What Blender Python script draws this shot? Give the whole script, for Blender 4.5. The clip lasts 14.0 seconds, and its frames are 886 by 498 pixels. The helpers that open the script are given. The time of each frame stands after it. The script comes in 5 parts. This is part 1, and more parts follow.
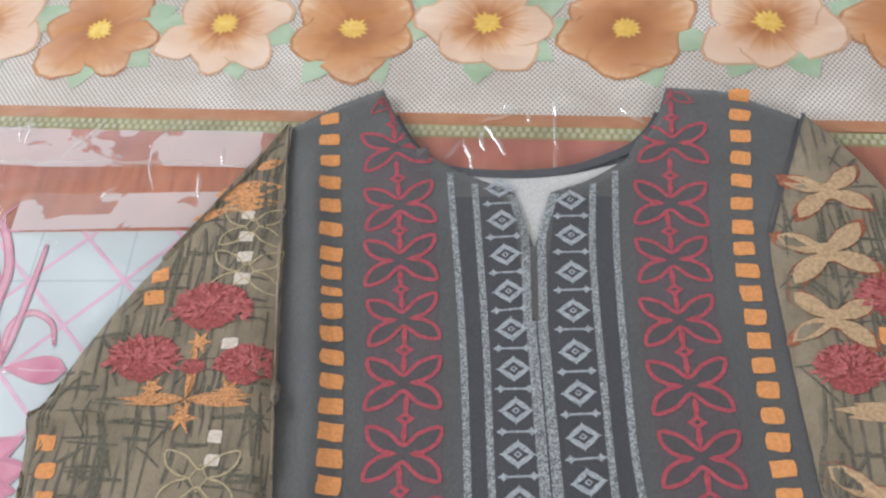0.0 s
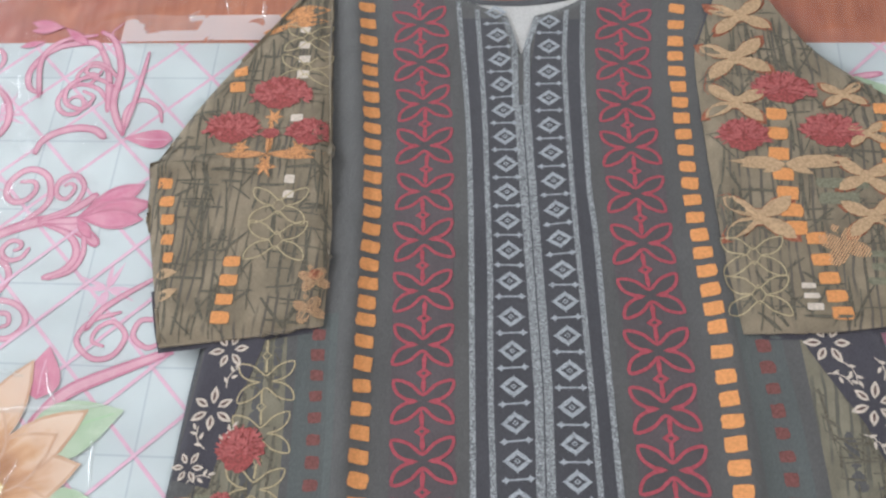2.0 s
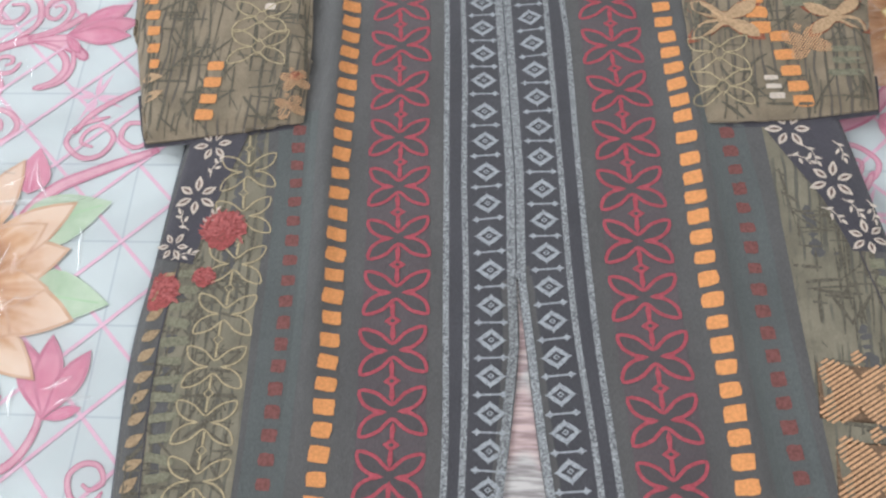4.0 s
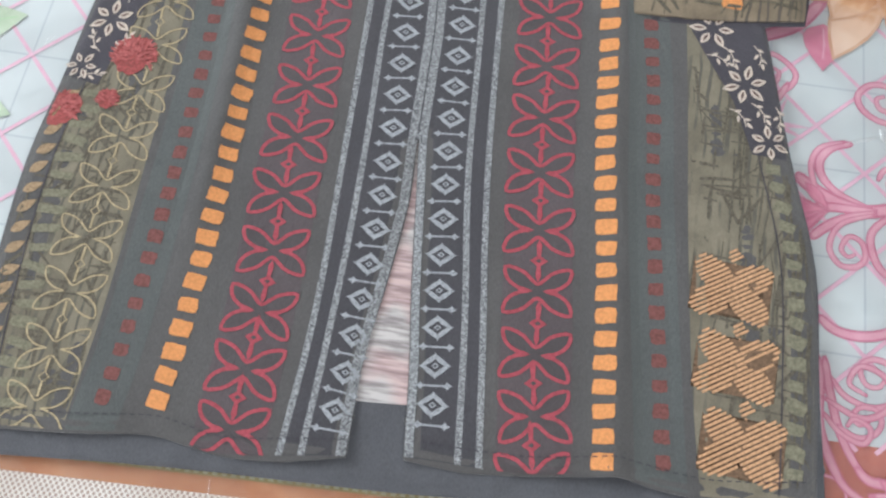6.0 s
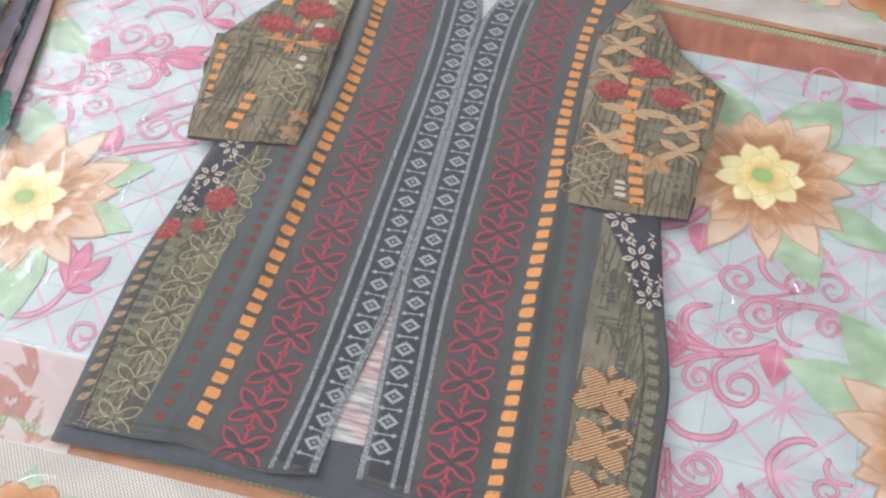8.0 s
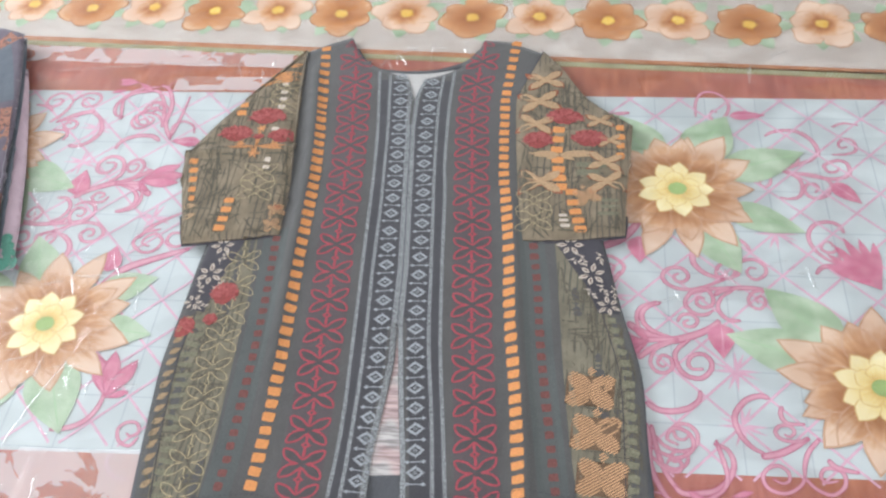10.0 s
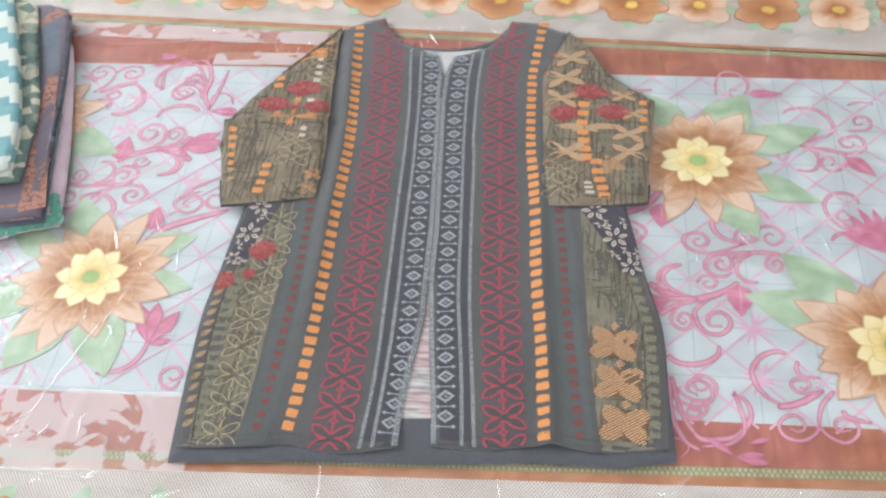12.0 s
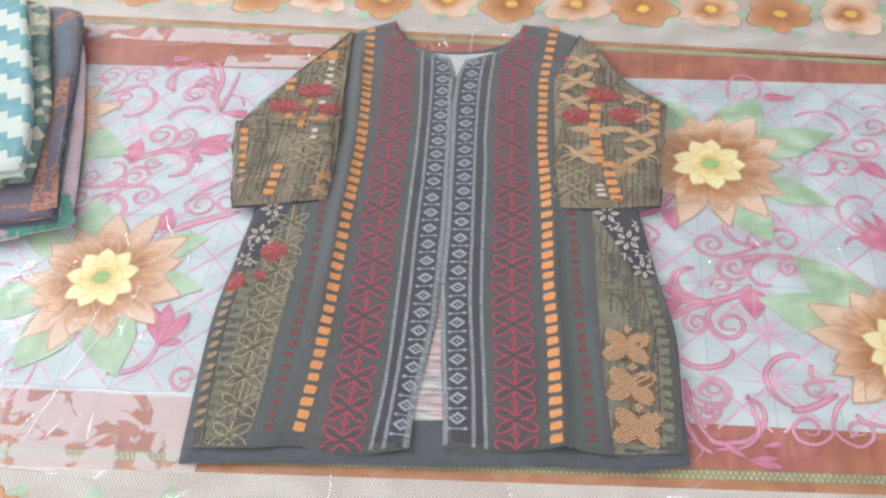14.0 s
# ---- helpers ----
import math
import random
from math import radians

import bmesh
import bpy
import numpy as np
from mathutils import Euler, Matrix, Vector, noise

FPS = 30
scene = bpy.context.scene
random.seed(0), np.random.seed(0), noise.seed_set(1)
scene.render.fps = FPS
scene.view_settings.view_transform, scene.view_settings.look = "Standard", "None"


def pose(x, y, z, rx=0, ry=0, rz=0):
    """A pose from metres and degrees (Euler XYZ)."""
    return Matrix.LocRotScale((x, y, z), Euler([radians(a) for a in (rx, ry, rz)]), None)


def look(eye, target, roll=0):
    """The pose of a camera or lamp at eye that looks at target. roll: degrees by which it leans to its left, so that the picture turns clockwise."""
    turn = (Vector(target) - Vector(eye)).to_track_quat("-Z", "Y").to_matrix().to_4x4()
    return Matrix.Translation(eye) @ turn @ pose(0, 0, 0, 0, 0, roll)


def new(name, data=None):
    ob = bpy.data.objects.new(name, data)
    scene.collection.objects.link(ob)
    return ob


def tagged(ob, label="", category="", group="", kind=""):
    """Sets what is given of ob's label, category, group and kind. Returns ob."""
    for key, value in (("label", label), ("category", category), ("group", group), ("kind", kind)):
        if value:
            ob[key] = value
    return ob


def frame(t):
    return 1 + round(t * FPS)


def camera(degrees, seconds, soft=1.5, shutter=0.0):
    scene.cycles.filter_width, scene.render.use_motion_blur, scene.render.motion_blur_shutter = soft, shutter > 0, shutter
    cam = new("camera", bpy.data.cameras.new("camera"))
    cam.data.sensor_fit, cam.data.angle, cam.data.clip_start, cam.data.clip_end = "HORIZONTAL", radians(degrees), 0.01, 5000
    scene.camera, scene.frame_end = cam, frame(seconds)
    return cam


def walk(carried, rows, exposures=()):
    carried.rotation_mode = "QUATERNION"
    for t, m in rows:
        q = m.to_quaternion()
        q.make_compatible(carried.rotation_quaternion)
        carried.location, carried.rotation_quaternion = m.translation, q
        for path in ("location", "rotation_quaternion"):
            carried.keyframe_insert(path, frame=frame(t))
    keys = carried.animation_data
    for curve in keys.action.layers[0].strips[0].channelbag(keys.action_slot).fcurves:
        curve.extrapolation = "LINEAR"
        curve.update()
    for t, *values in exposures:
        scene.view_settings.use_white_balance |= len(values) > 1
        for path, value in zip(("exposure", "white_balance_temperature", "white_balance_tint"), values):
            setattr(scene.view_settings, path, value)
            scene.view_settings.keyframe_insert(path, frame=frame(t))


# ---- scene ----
cam = camera(50.0, 14.0, soft=2.4)
PATH = [
    (0, (0.018, 0.476, 0.597), (-0.195, 1.52, -1.096), -10.1),
    (0.5, (0.013, 0.438, 0.608), (-0.196, 1.474, -1.09), -9.2),
    (1, (0.02, 0.395, 0.617), (-0.182, 1.398, -1.102), -8.8),
    (1.5, (0.025, 0.28, 0.744), (-0.158, 1.239, -1.002), -8.8),
    (2, (0.017, 0.245, 0.747), (-0.154, 1.158, -1.024), -8.4),
    (4.3, (0.045, 0.077, 0.694), (-0.127, 0.962, -1.092), -8.9),
    (4.5, (0.044, 0.086, 0.698), (-0.114, 0.902, -1.121), -8.8),
    (5, (0.043, 0.072, 0.684), (-0.07, 0.826, -1.165), -6.6),
    (5.5, (0.068, 0.063, 0.676), (-0.037, 0.795, -1.182), -6.3),
    (6, (0.118, 0.04, 0.673), (-0.009, 0.8, -1.173), -0.1),
    (6.5, (0.179, 0.005, 0.671), (-0.115, 0.699, -1.181), -5.4),
    (7, (0.187, -0.049, 0.758), (-0.121, 0.803, -1.025), -4.3),
    (7.5, (0.23, -0.102, 0.866), (-0.091, 0.866, -0.854), -3.6),
    (8, (0.279, -0.159, 0.906), (-0.096, 0.941, -0.722), -2.4),
    (8.2, (0.312, -0.18, 0.934), (-0.112, 0.919, -0.682), -3.8),
    (10.3, (0.214, -0.341, 1.037), (0.005, 0.911, -0.508), -6.3),
    (10.5, (0.206, -0.374, 1.026), (-0.015, 0.864, -0.529), -6.7),
    (11, (0.214, -0.389, 1.027), (-0.006, 0.856, -0.523), -5.8),
    (11.5, (0.218, -0.391, 1.031), (-0.001, 0.871, -0.505), -5.1),
    (12, (0.214, -0.39, 1.033), (-0.029, 0.88, -0.493), -5.7),
    (12.5, (0.207, -0.392, 1.03), (-0.025, 0.887, -0.489), -5.1),
    (13, (0.207, -0.389, 1.026), (-0.027, 0.887, -0.496), -5.1),
    (13.5, (0.206, -0.39, 1.024), (-0.031, 0.886, -0.497), -5.2),
    (14, (0.204, -0.395, 1.026), (-0.049, 0.886, -0.489), -5.7),
]
walk(cam, [(t, look(eye, target, roll)) for t, eye, target, roll in PATH],
     exposures=((0.0, -0.02), (2.0, 0.03), (5.0, 0.13), (8.0, 0.16), (11.0, 0.19), (14.0, 0.17)))

# ---- light ----
world = bpy.data.worlds.new("sky")
scene.world = world
world.use_nodes = True
wn, wl = world.node_tree.nodes, world.node_tree.links
sky = wn.new("ShaderNodeTexSky")
sky.sky_type, sky.sun_disc = "NISHITA", False
sky.sun_elevation, sky.sun_rotation = radians(50), radians(-65)
wl.new(sky.outputs[0], wn["Background"].inputs[0])
wn["Background"].inputs[1].default_value = 0.12


def lamp(name, m, sx, sy, watts, colour):
    data = bpy.data.lights.new(name, "AREA")
    data.shape, data.size, data.size_y, data.energy, data.color = "RECTANGLE", sx, sy, watts, colour
    ob = new(name, data)
    ob.matrix_world = m
    return ob


# daylight by the west window opening, which the glare on the film points to
lamp("window_daylight", look((-3.5, 1.7, 2.1), (0.0, 0.9, 0.3)), 2.9, 1.8, 150, (0.88, 0.95, 1.0))
# fill light added behind the camera; no window is known there
lamp("window_daylight", look((0.9, -2.56, 2.0), (0.0, 0.5, 0.0)), 1.7, 1.8, 68, (0.93, 0.96, 1.0))


# ---- materials ----
def lin(r, g, b):
    # besides the sRGB conversion, a little veiling haze is mixed into each colour
    c = [(v / 255 / 12.92) if v < 10 else ((v / 255 + 0.055) / 1.055) ** 2.4 for v in (r, g, b)]
    return tuple(0.93 * v + 0.02 for v in c) + (1.0,)


class Mat:
    """A small builder for node materials."""

    def __init__(self, name, rough=0.85, sheen=0.0, spec=0.3):
        self.m = bpy.data.materials.new(name)
        self.m.use_nodes = True
        self.n, self.l = self.m.node_tree.nodes, self.m.node_tree.links
        self.b = self.n["Principled BSDF"]
        self.b.inputs["Roughness"].default_value = rough
        self.b.inputs["Specular IOR Level"].default_value = spec
        self.b.inputs["Sheen Weight"].default_value = sheen
        self.co = self.n.new("ShaderNodeTexCoord").outputs["Object"]

    def node(self, kind, **values):
        nd = self.n.new(kind)
        for key, v in values.items():
            nd.inputs[key.replace("_", " ")].default_value = v
        return nd

    def scaled(self, sx, sy, sz=1.0, rot=0.0):
        mp = self.n.new("ShaderNodeMapping")
        mp.inputs["Scale"].default_value = (sx, sy, sz)
        mp.inputs["Rotation"].default_value = (0, 0, rot)
        self.l.new(self.co, mp.inputs[0])
        return mp.outputs[0]

    def noise(self, scale, detail=4.0, co=None, dist=0.0):
        nd = self.node("ShaderNodeTexNoise", Scale=scale, Detail=detail, Distortion=dist)
        self.l.new(co or self.co, nd.inputs["Vector"])
        return nd.outputs["Fac"]

    def ramp(self, fac, *stops):
        nd = self.n.new("ShaderNodeValToRGB")
        e = nd.color_ramp.elements
        while len(e) < len(stops):
            e.new(0.5)
        for k, (p, c) in zip(e, stops):
            k.position, k.color = p, c
        self.l.new(fac, nd.inputs[0])
        return nd.outputs[0]

    def mix(self, fac, a, b, mode="MIX"):
        nd = self.n.new("ShaderNodeMix")
        nd.data_type, nd.blend_type = "RGBA", mode
        for sock, v in ((nd.inputs[0], fac), (nd.inputs[6], a), (nd.inputs[7], b)):
            if hasattr(v, "is_linked"):
                self.l.new(v, sock)
            else:
                sock.default_value = v
        return nd.outputs[2]

    def colour(self, sock):
        self.l.new(sock, self.b.inputs["Base Color"])
        return self

    def bump(self, height, strength, distance):
        nd = self.n.new("ShaderNodeBump")
        nd.inputs["Strength"].default_value, nd.inputs["Distance"].default_value = strength, distance
        self.l.new(height, nd.inputs["Height"])
        self.l.new(nd.outputs[0], self.b.inputs["Normal"])
        return self


WHITE, BLACK = (1, 1, 1, 1), (0, 0, 0, 1)


def grey(v):
    return (v, v, v, 1)


def dim(c, k):
    return (c[0] * k, c[1] * k, c[2] * k, 1)


def fabric(name, c, vary=0.13, rough=0.92, fleck=1100):
    """Woven cotton: a fine thread grain and broad, faint fading."""
    m = Mat(name, rough, sheen=0.38, spec=0.2)
    grain = m.noise(fleck, 2, m.scaled(1, 0.35))
    col = m.mix(m.ramp(grain, (0.3, BLACK), (0.7, WHITE)), dim(c, 1 - vary), dim(c, 1 + vary))
    col = m.mix(m.ramp(m.noise(14, 4), (0.35, grey(0.86)), (0.65, grey(1.0))), BLACK, col)
    m.colour(col)
    crease = m.noise(38, 7, m.scaled(1.0, 0.55), 0.6)
    return m.bump(m.mix(0.85, grain, crease), 0.75, 0.0032).m


def print_ink(name, c, vary=0.18, patchy=0.0, under=None):
    """Pigment printed on cotton, with dry, uneven patches."""
    m = Mat(name, 0.88, spec=0.25)
    col = m.mix(m.ramp(m.noise(420, 3), (0.35, BLACK), (0.65, WHITE)), dim(c, 1 - vary), dim(c, 1 + vary * 0.6))
    if patchy:
        col = m.mix(m.ramp(m.noise(800, 3), (patchy, BLACK), (patchy + 0.08, WHITE)), under or dim(c, 0.5), col)
    m.colour(col)
    return m.bump(m.noise(900, 2), 0.2, 0.0005).m


def scribble(name, ground, line):
    """Olive print with broad, faint brush marks."""
    m = Mat(name, 0.92, sheen=0.1, spec=0.2)
    base = m.mix(m.ramp(m.noise(35, 5), (0.35, BLACK), (0.65, WHITE)), dim(ground, 0.8), dim(ground, 1.15))
    w = m.n.new("ShaderNodeTexWave")
    w.bands_direction = "X"
    w.inputs["Scale"].default_value = 36
    w.inputs["Distortion"].default_value = 5
    w.inputs["Detail Scale"].default_value = 1.2
    m.l.new(m.scaled(1.0, 0.35, 1, 0.05), w.inputs["Vector"])
    b = m.ramp(w.outputs["Fac"], (0.12, BLACK), (0.24, WHITE))
    patch = m.ramp(m.noise(22, 2), (0.44, BLACK), (0.56, WHITE))
    b = m.mix(patch, WHITE, b)
    col = m.mix(b, line, base)
    grain = m.noise(1100, 2, m.scaled(1, 0.35))
    col = m.mix(m.ramp(grain, (0.3, grey(0.82)), (0.7, WHITE)), BLACK, col)
    m.colour(col)
    return m.bump(grain, 0.25, 0.0006).m


def vinyl(name, c, c2=None, scale=25.0, rough=0.45, lo=0.35, hi=0.65):
    """Printed vinyl tablecloth with a soft two-tone shading in the print."""
    m = Mat(name, rough, spec=0.35)
    col = m.mix(m.ramp(m.noise(scale, 5), (lo, BLACK), (hi, WHITE)), c, c2 or dim(c, 1.12))
    fine = m.noise(600, 2)
    col = m.mix(m.ramp(fine, (0.3, grey(0.94)), (0.7, WHITE)), BLACK, col)
    m.colour(col)
    return m.bump(m.noise(120, 3), 0.1, 0.0008).m


CHAR = fabric("charcoal_cotton", (0.096, 0.091, 0.090, 1))
CHAR_DEEP = fabric("blue_black_cotton", (0.062, 0.059, 0.067, 1))
PLUM = fabric("plum_cotton", (0.098, 0.080, 0.085, 1))
BACK = fabric("blue_grey_cotton", (0.094, 0.095, 0.106, 1))
SLATE = fabric("slate_cotton", (0.096, 0.103, 0.101, 1))
OLIVE = scribble("olive_brush_print", (0.250, 0.198, 0.140, 1), (0.128, 0.108, 0.088, 1))
OLIVE_SIDE = scribble("olive_twig_print", (0.214, 0.188, 0.140, 1), (0.124, 0.115, 0.094, 1))
ORANGE = print_ink("orange_print", lin(214, 142, 84), 0.14)
DULL_RED = print_ink("dull_red_print", lin(118, 68, 64), 0.25)
RED = print_ink("crimson_line_print", lin(166, 68, 80), 0.2)
CARNATION = print_ink("carnation_print", lin(156, 70, 68), 0.35, 0.36, lin(118, 60, 56))
BEIGE = print_ink("beige_print", lin(182, 149, 115), 0.22)
STRAW = print_ink("straw_line_print", lin(178, 160, 126), 0.25, 0.24, lin(90, 78, 50))
PETAL_SHADE = fabric("dark_petal_print", (0.080, 0.069, 0.072, 1))
CREAM = print_ink("cream_print", lin(206, 190, 176))
STEEL = print_ink("grey_heather_print", lin(154, 156, 158), 0.3, 0.44, lin(92, 92, 96))
SILVER = print_ink("silver_grey_print", lin(160, 163, 168), 0.2, 0.34, lin(104, 106, 110))
TAN = print_ink("tan_print", lin(158, 132, 102), 0.25)
NAVY = fabric("navy_print", (0.056, 0.050, 0.062, 1))
RUST_DARK = fabric("dark_brown_print", lin(92, 66, 62))
STROKE = print_ink("dark_olive_stroke_print", (0.118, 0.104, 0.080, 1), 0.3, 0.36, (0.165, 0.140, 0.104, 1))
MOSS = print_ink("moss_dab_print", lin(122, 118, 98), 0.25, 0.28, lin(84, 80, 66))
RUST = print_ink("rust_print", lin(150, 86, 62), 0.3)
LINING = fabric("white_lining", lin(192, 188, 186), 0.14)

# ---- drawing on surfaces ----


def curve_through(pts, n=8, closed=False):
    """Points along a smooth curve through the given ones."""
    p = [Vector((x, y)) for x, y in pts]
    out, k = [], len(p)
    for i in range(k if closed else k - 1):
        a, b = p[i], p[(i + 1) % k]
        z0 = p[(i - 1) % k] if closed or i else a * 2 - b
        z1 = p[(i + 2) % k] if closed or i + 2 < k else b * 2 - a
        for j in range(n):
            t = j / n
            q = 0.5 * ((2 * a) + (b - z0) * t + (2 * z0 - 5 * a + 4 * b - z1) * t * t + (3 * a - z0 - 3 * b + z1) * t ** 3)
            out.append((q.x, q.y))
    if not closed:
        out.append((p[-1].x, p[-1].y))
    return out


def column(*pts):
    """x as a smooth function of y from a few (y, x) pairs."""
    c = curve_through([(y, x) for y, x in sorted(pts)], 6)
    ys, xs = [q[0] for q in c], [q[1] for q in c]
    return lambda y: float(np.interp(y, ys, xs))


def leaf_outline(x, y, angle, length, width, n=8, power=0.8):
    """A pointed leaf from (x, y) outwards at an angle in degrees."""
    ca, sa = math.cos(radians(angle)), math.sin(radians(angle))
    side = [(u * length, 0.5 * width * math.sin(math.pi * u ** power)) for u in np.linspace(0, 1, n)]
    loc = side + [(u, -v) for u, v in side[-2:0:-1]]
    return [(x + u * ca - v * sa, y + u * sa + v * ca) for u, v in loc]


def turned(pts, x, y, angle, s=1.0):
    ca, sa = math.cos(radians(angle)), math.sin(radians(angle))
    return [(x + s * (u * ca - v * sa), y + s * (u * sa + v * ca)) for u, v in pts]


def ragged_box(w, h, rnd, rough=0.12, n=3):
    """A hand-printed dab: a rounded box with an uneven edge."""
    pts = []
    for i in range(4 * n):
        a = 2 * math.pi * (i + 0.5) / (4 * n)
        c, s = math.cos(a), math.sin(a)
        k = 1 / max(abs(c), abs(s)) ** 0.75
        f = k * (1 + rnd.uniform(-rough, rough) * 0.6)
        pts.append((0.5 * w * c * f, 0.5 * h * s * f))
    return pts


LAID = [0]       # prints laid on the tablecloth so far
SURFACE = {}     # pieces of cloth that carry prints of their own


class Ink:
    """Collects flat shapes in plan, then lays them on a surface."""

    def __init__(self):
        self.v, self.f, self.z, self.layer = [], [], [], 0

    def poly(self, pts):
        k = len(self.v)
        cx, cy = sum(p[0] for p in pts) / len(pts), sum(p[1] for p in pts) / len(pts)
        self.v += [(cx, cy)] + [tuple(p) for p in pts]
        n = len(pts)
        self.raise_by(n + 1)
        self.f += [(k, k + 1 + i, k + 1 + (i + 1) % n) for i in range(n)]
        return self

    def raise_by(self, n):
        """Overlapping strokes lie a hair above one another."""
        self.z += [1.2e-5 * (self.layer % 40)] * n
        self.layer += 1

    def ribbon(self, pts, width, closed=False):
        n, k = len(pts), len(self.v)
        self.raise_by(2 * n)
        for i, (x, y) in enumerate(pts):
            a = pts[(i - 1) % n] if closed or i else pts[i]
            b = pts[(i + 1) % n] if closed or i + 1 < n else pts[i]
            dx, dy = b[0] - a[0], b[1] - a[1]
            d = math.hypot(dx, dy) or 1
            w = 0.5 * (width(i / (n - 1)) if callable(width) else width)
            self.v += [(x - dy / d * w, y + dx / d * w), (x + dy / d * w, y - dx / d * w)]
        m = n if closed else n - 1
        for i in range(m):
            a, b = k + 2 * i, k + 2 * ((i + 1) % n)
            self.f.append((a, a + 1, b + 1, b))
        return self

    def lay(self, name, material, parent, height, lift=0.0006, label=""):
        me = bpy.data.meshes.new(name)
        if height is not flat:
            lift *= 0.55
        elif lift > 0:
            LAID[0] += 1
            lift = lift * 0.3 + 5e-6 * (LAID[0] % 50)
        lift = abs(lift)
        parent = SURFACE.get(height, parent)
        zs = self.z + [0.0] * (len(self.v) - len(self.z))
        me.from_pydata([(x, y, height(x, y) + lift + z) for (x, y), z in zip(self.v, zs)], [], self.f)
        return placed(name, me, material, parent, label)


def placed(name, me, material, parent=None, label="", smooth=False):
    me.update()
    bm = bmesh.new()
    bm.from_mesh(me)
    bmesh.ops.recalc_face_normals(bm, faces=bm.faces)
    if bm.faces and sum(f.normal.z * f.calc_area() for f in bm.faces) < 0 and not smooth:
        bmesh.ops.reverse_faces(bm, faces=bm.faces)
    bm.to_mesh(me)
    bm.free()
    me.materials.append(material)
    if smooth:
        me.shade_smooth()
    ob = new(name, me)
    if parent:
        ob.parent = parent
    if label:
        ob["label"] = label
    return ob


def edge_distance(outline):
    a = np.array(outline)
    b = np.roll(a, -1, axis=0)
    ab = b - a
    sq = (ab ** 2).sum(1) + 1e-12

    def dist(x, y):
        p = np.array((x, y))
        t = np.clip(((p - a) * ab).sum(1) / sq, 0, 1)
        return float(np.sqrt((((a + ab * t[:, None]) - p) ** 2).sum(1).min()))
    return dist


def sheet(name, outline, step, height, material, parent=None, label="", thick=0.0012):
    """A piece of cloth of that outline, cut into a fine net, lying at height(x, y)."""
    bm = bmesh.new()
    vs = [bm.verts.new((x, y, 0)) for x, y in outline]
    face = bm.faces.new(vs)
    bmesh.ops.triangulate(bm, faces=[face], ngon_method="EAR_CLIP")
    for axis in (0, 1):
        lo, hi = min(p[axis] for p in outline), max(p[axis] for p in outline)
        no = (1, 0, 0) if axis == 0 else (0, 1, 0)
        for k in range(math.ceil(lo / step), math.floor(hi / step) + 1):
            co = (k * step, 0, 0) if axis == 0 else (0, k * step, 0)
            bmesh.ops.bisect_plane(bm, geom=bm.verts[:] + bm.edges[:] + bm.faces[:], dist=1e-6, plane_co=co, plane_no=no)
    for v in bm.verts:
        v.co.z = height(v.co.x, v.co.y)
    me = bpy.data.meshes.new(name)
    bm.to_mesh(me)
    bm.free()
    ob = placed(name, me, material, parent, label)
    me.shade_smooth()
    if thick:
        mod = ob.modifiers.new("thickness", "SOLIDIFY")
        mod.thickness, mod.offset = thick, -1
    return ob


def smooth01(t):
    t = min(1.0, max(0.0, t))
    return t * t * (3 - 2 * t)


def wrinkle(x, y, s=1.0):
    """Soft creases of ironed cotton."""
    w = 0.5 + 0.5 * noise.noise((x * 8, y * 4.5, 1.3))
    v = 0.5 + 0.5 * noise.noise((x * 24, y * 11, 4.1))
    u = 0.5 + 0.5 * noise.noise((x * 18, y * 55, 7.7))
    return s * (0.0034 * w + 0.0018 * v + 0.0008 * u)


cloth = tagged(new("tablecloth"), "white vinyl tablecloth printed with pink scrolls and big flowers", "tablecloth")

# ---- room shell: unseen walls and ceiling, added to enclose and bounce the light ----
PLASTER = Mat("wall_plaster", 0.9)
PLASTER.colour(PLASTER.mix(PLASTER.ramp(PLASTER.noise(3, 6), (0.3, BLACK), (0.7, WHITE)), (0.62, 0.62, 0.61, 1), (0.72, 0.72, 0.71, 1)))
PLASTER = PLASTER.bump(PLASTER.noise(60, 4), 0.2, 0.002).m


def slab(name, lo, hi, material, kind="structure", category="", label=""):
    bm = bmesh.new()
    bmesh.ops.create_cube(bm, size=1)
    for v in bm.verts:
        v.co = Vector([lo[i] + (v.co[i] + 0.5) * (hi[i] - lo[i]) for i in range(3)])
    me = bpy.data.meshes.new(name)
    bm.to_mesh(me)
    bm.free()
    me.materials.append(material)
    return tagged(new(name, me), label, category, kind=kind)


slab("floor", (-3.7, -2.8, -0.12), (2.6, 3.4, -0.004), PLASTER, label="plain plaster floor slab under the spread cloth", category="floor")
slab("ceiling", (-3.7, -2.8, 3.3), (2.6, 3.4, 3.45), PLASTER, label="unseen pale ceiling slab added to bounce light", category="ceiling")
slab("wall_east", (2.45, -2.8, 0), (2.6, 3.4, 3.3), PLASTER, label="unseen pale wall added to bounce light", category="wall")
slab("wall_north", (-3.55, 3.25, 0), (2.45, 3.4, 3.3), PLASTER, label="unseen pale wall added to bounce light", category="wall")


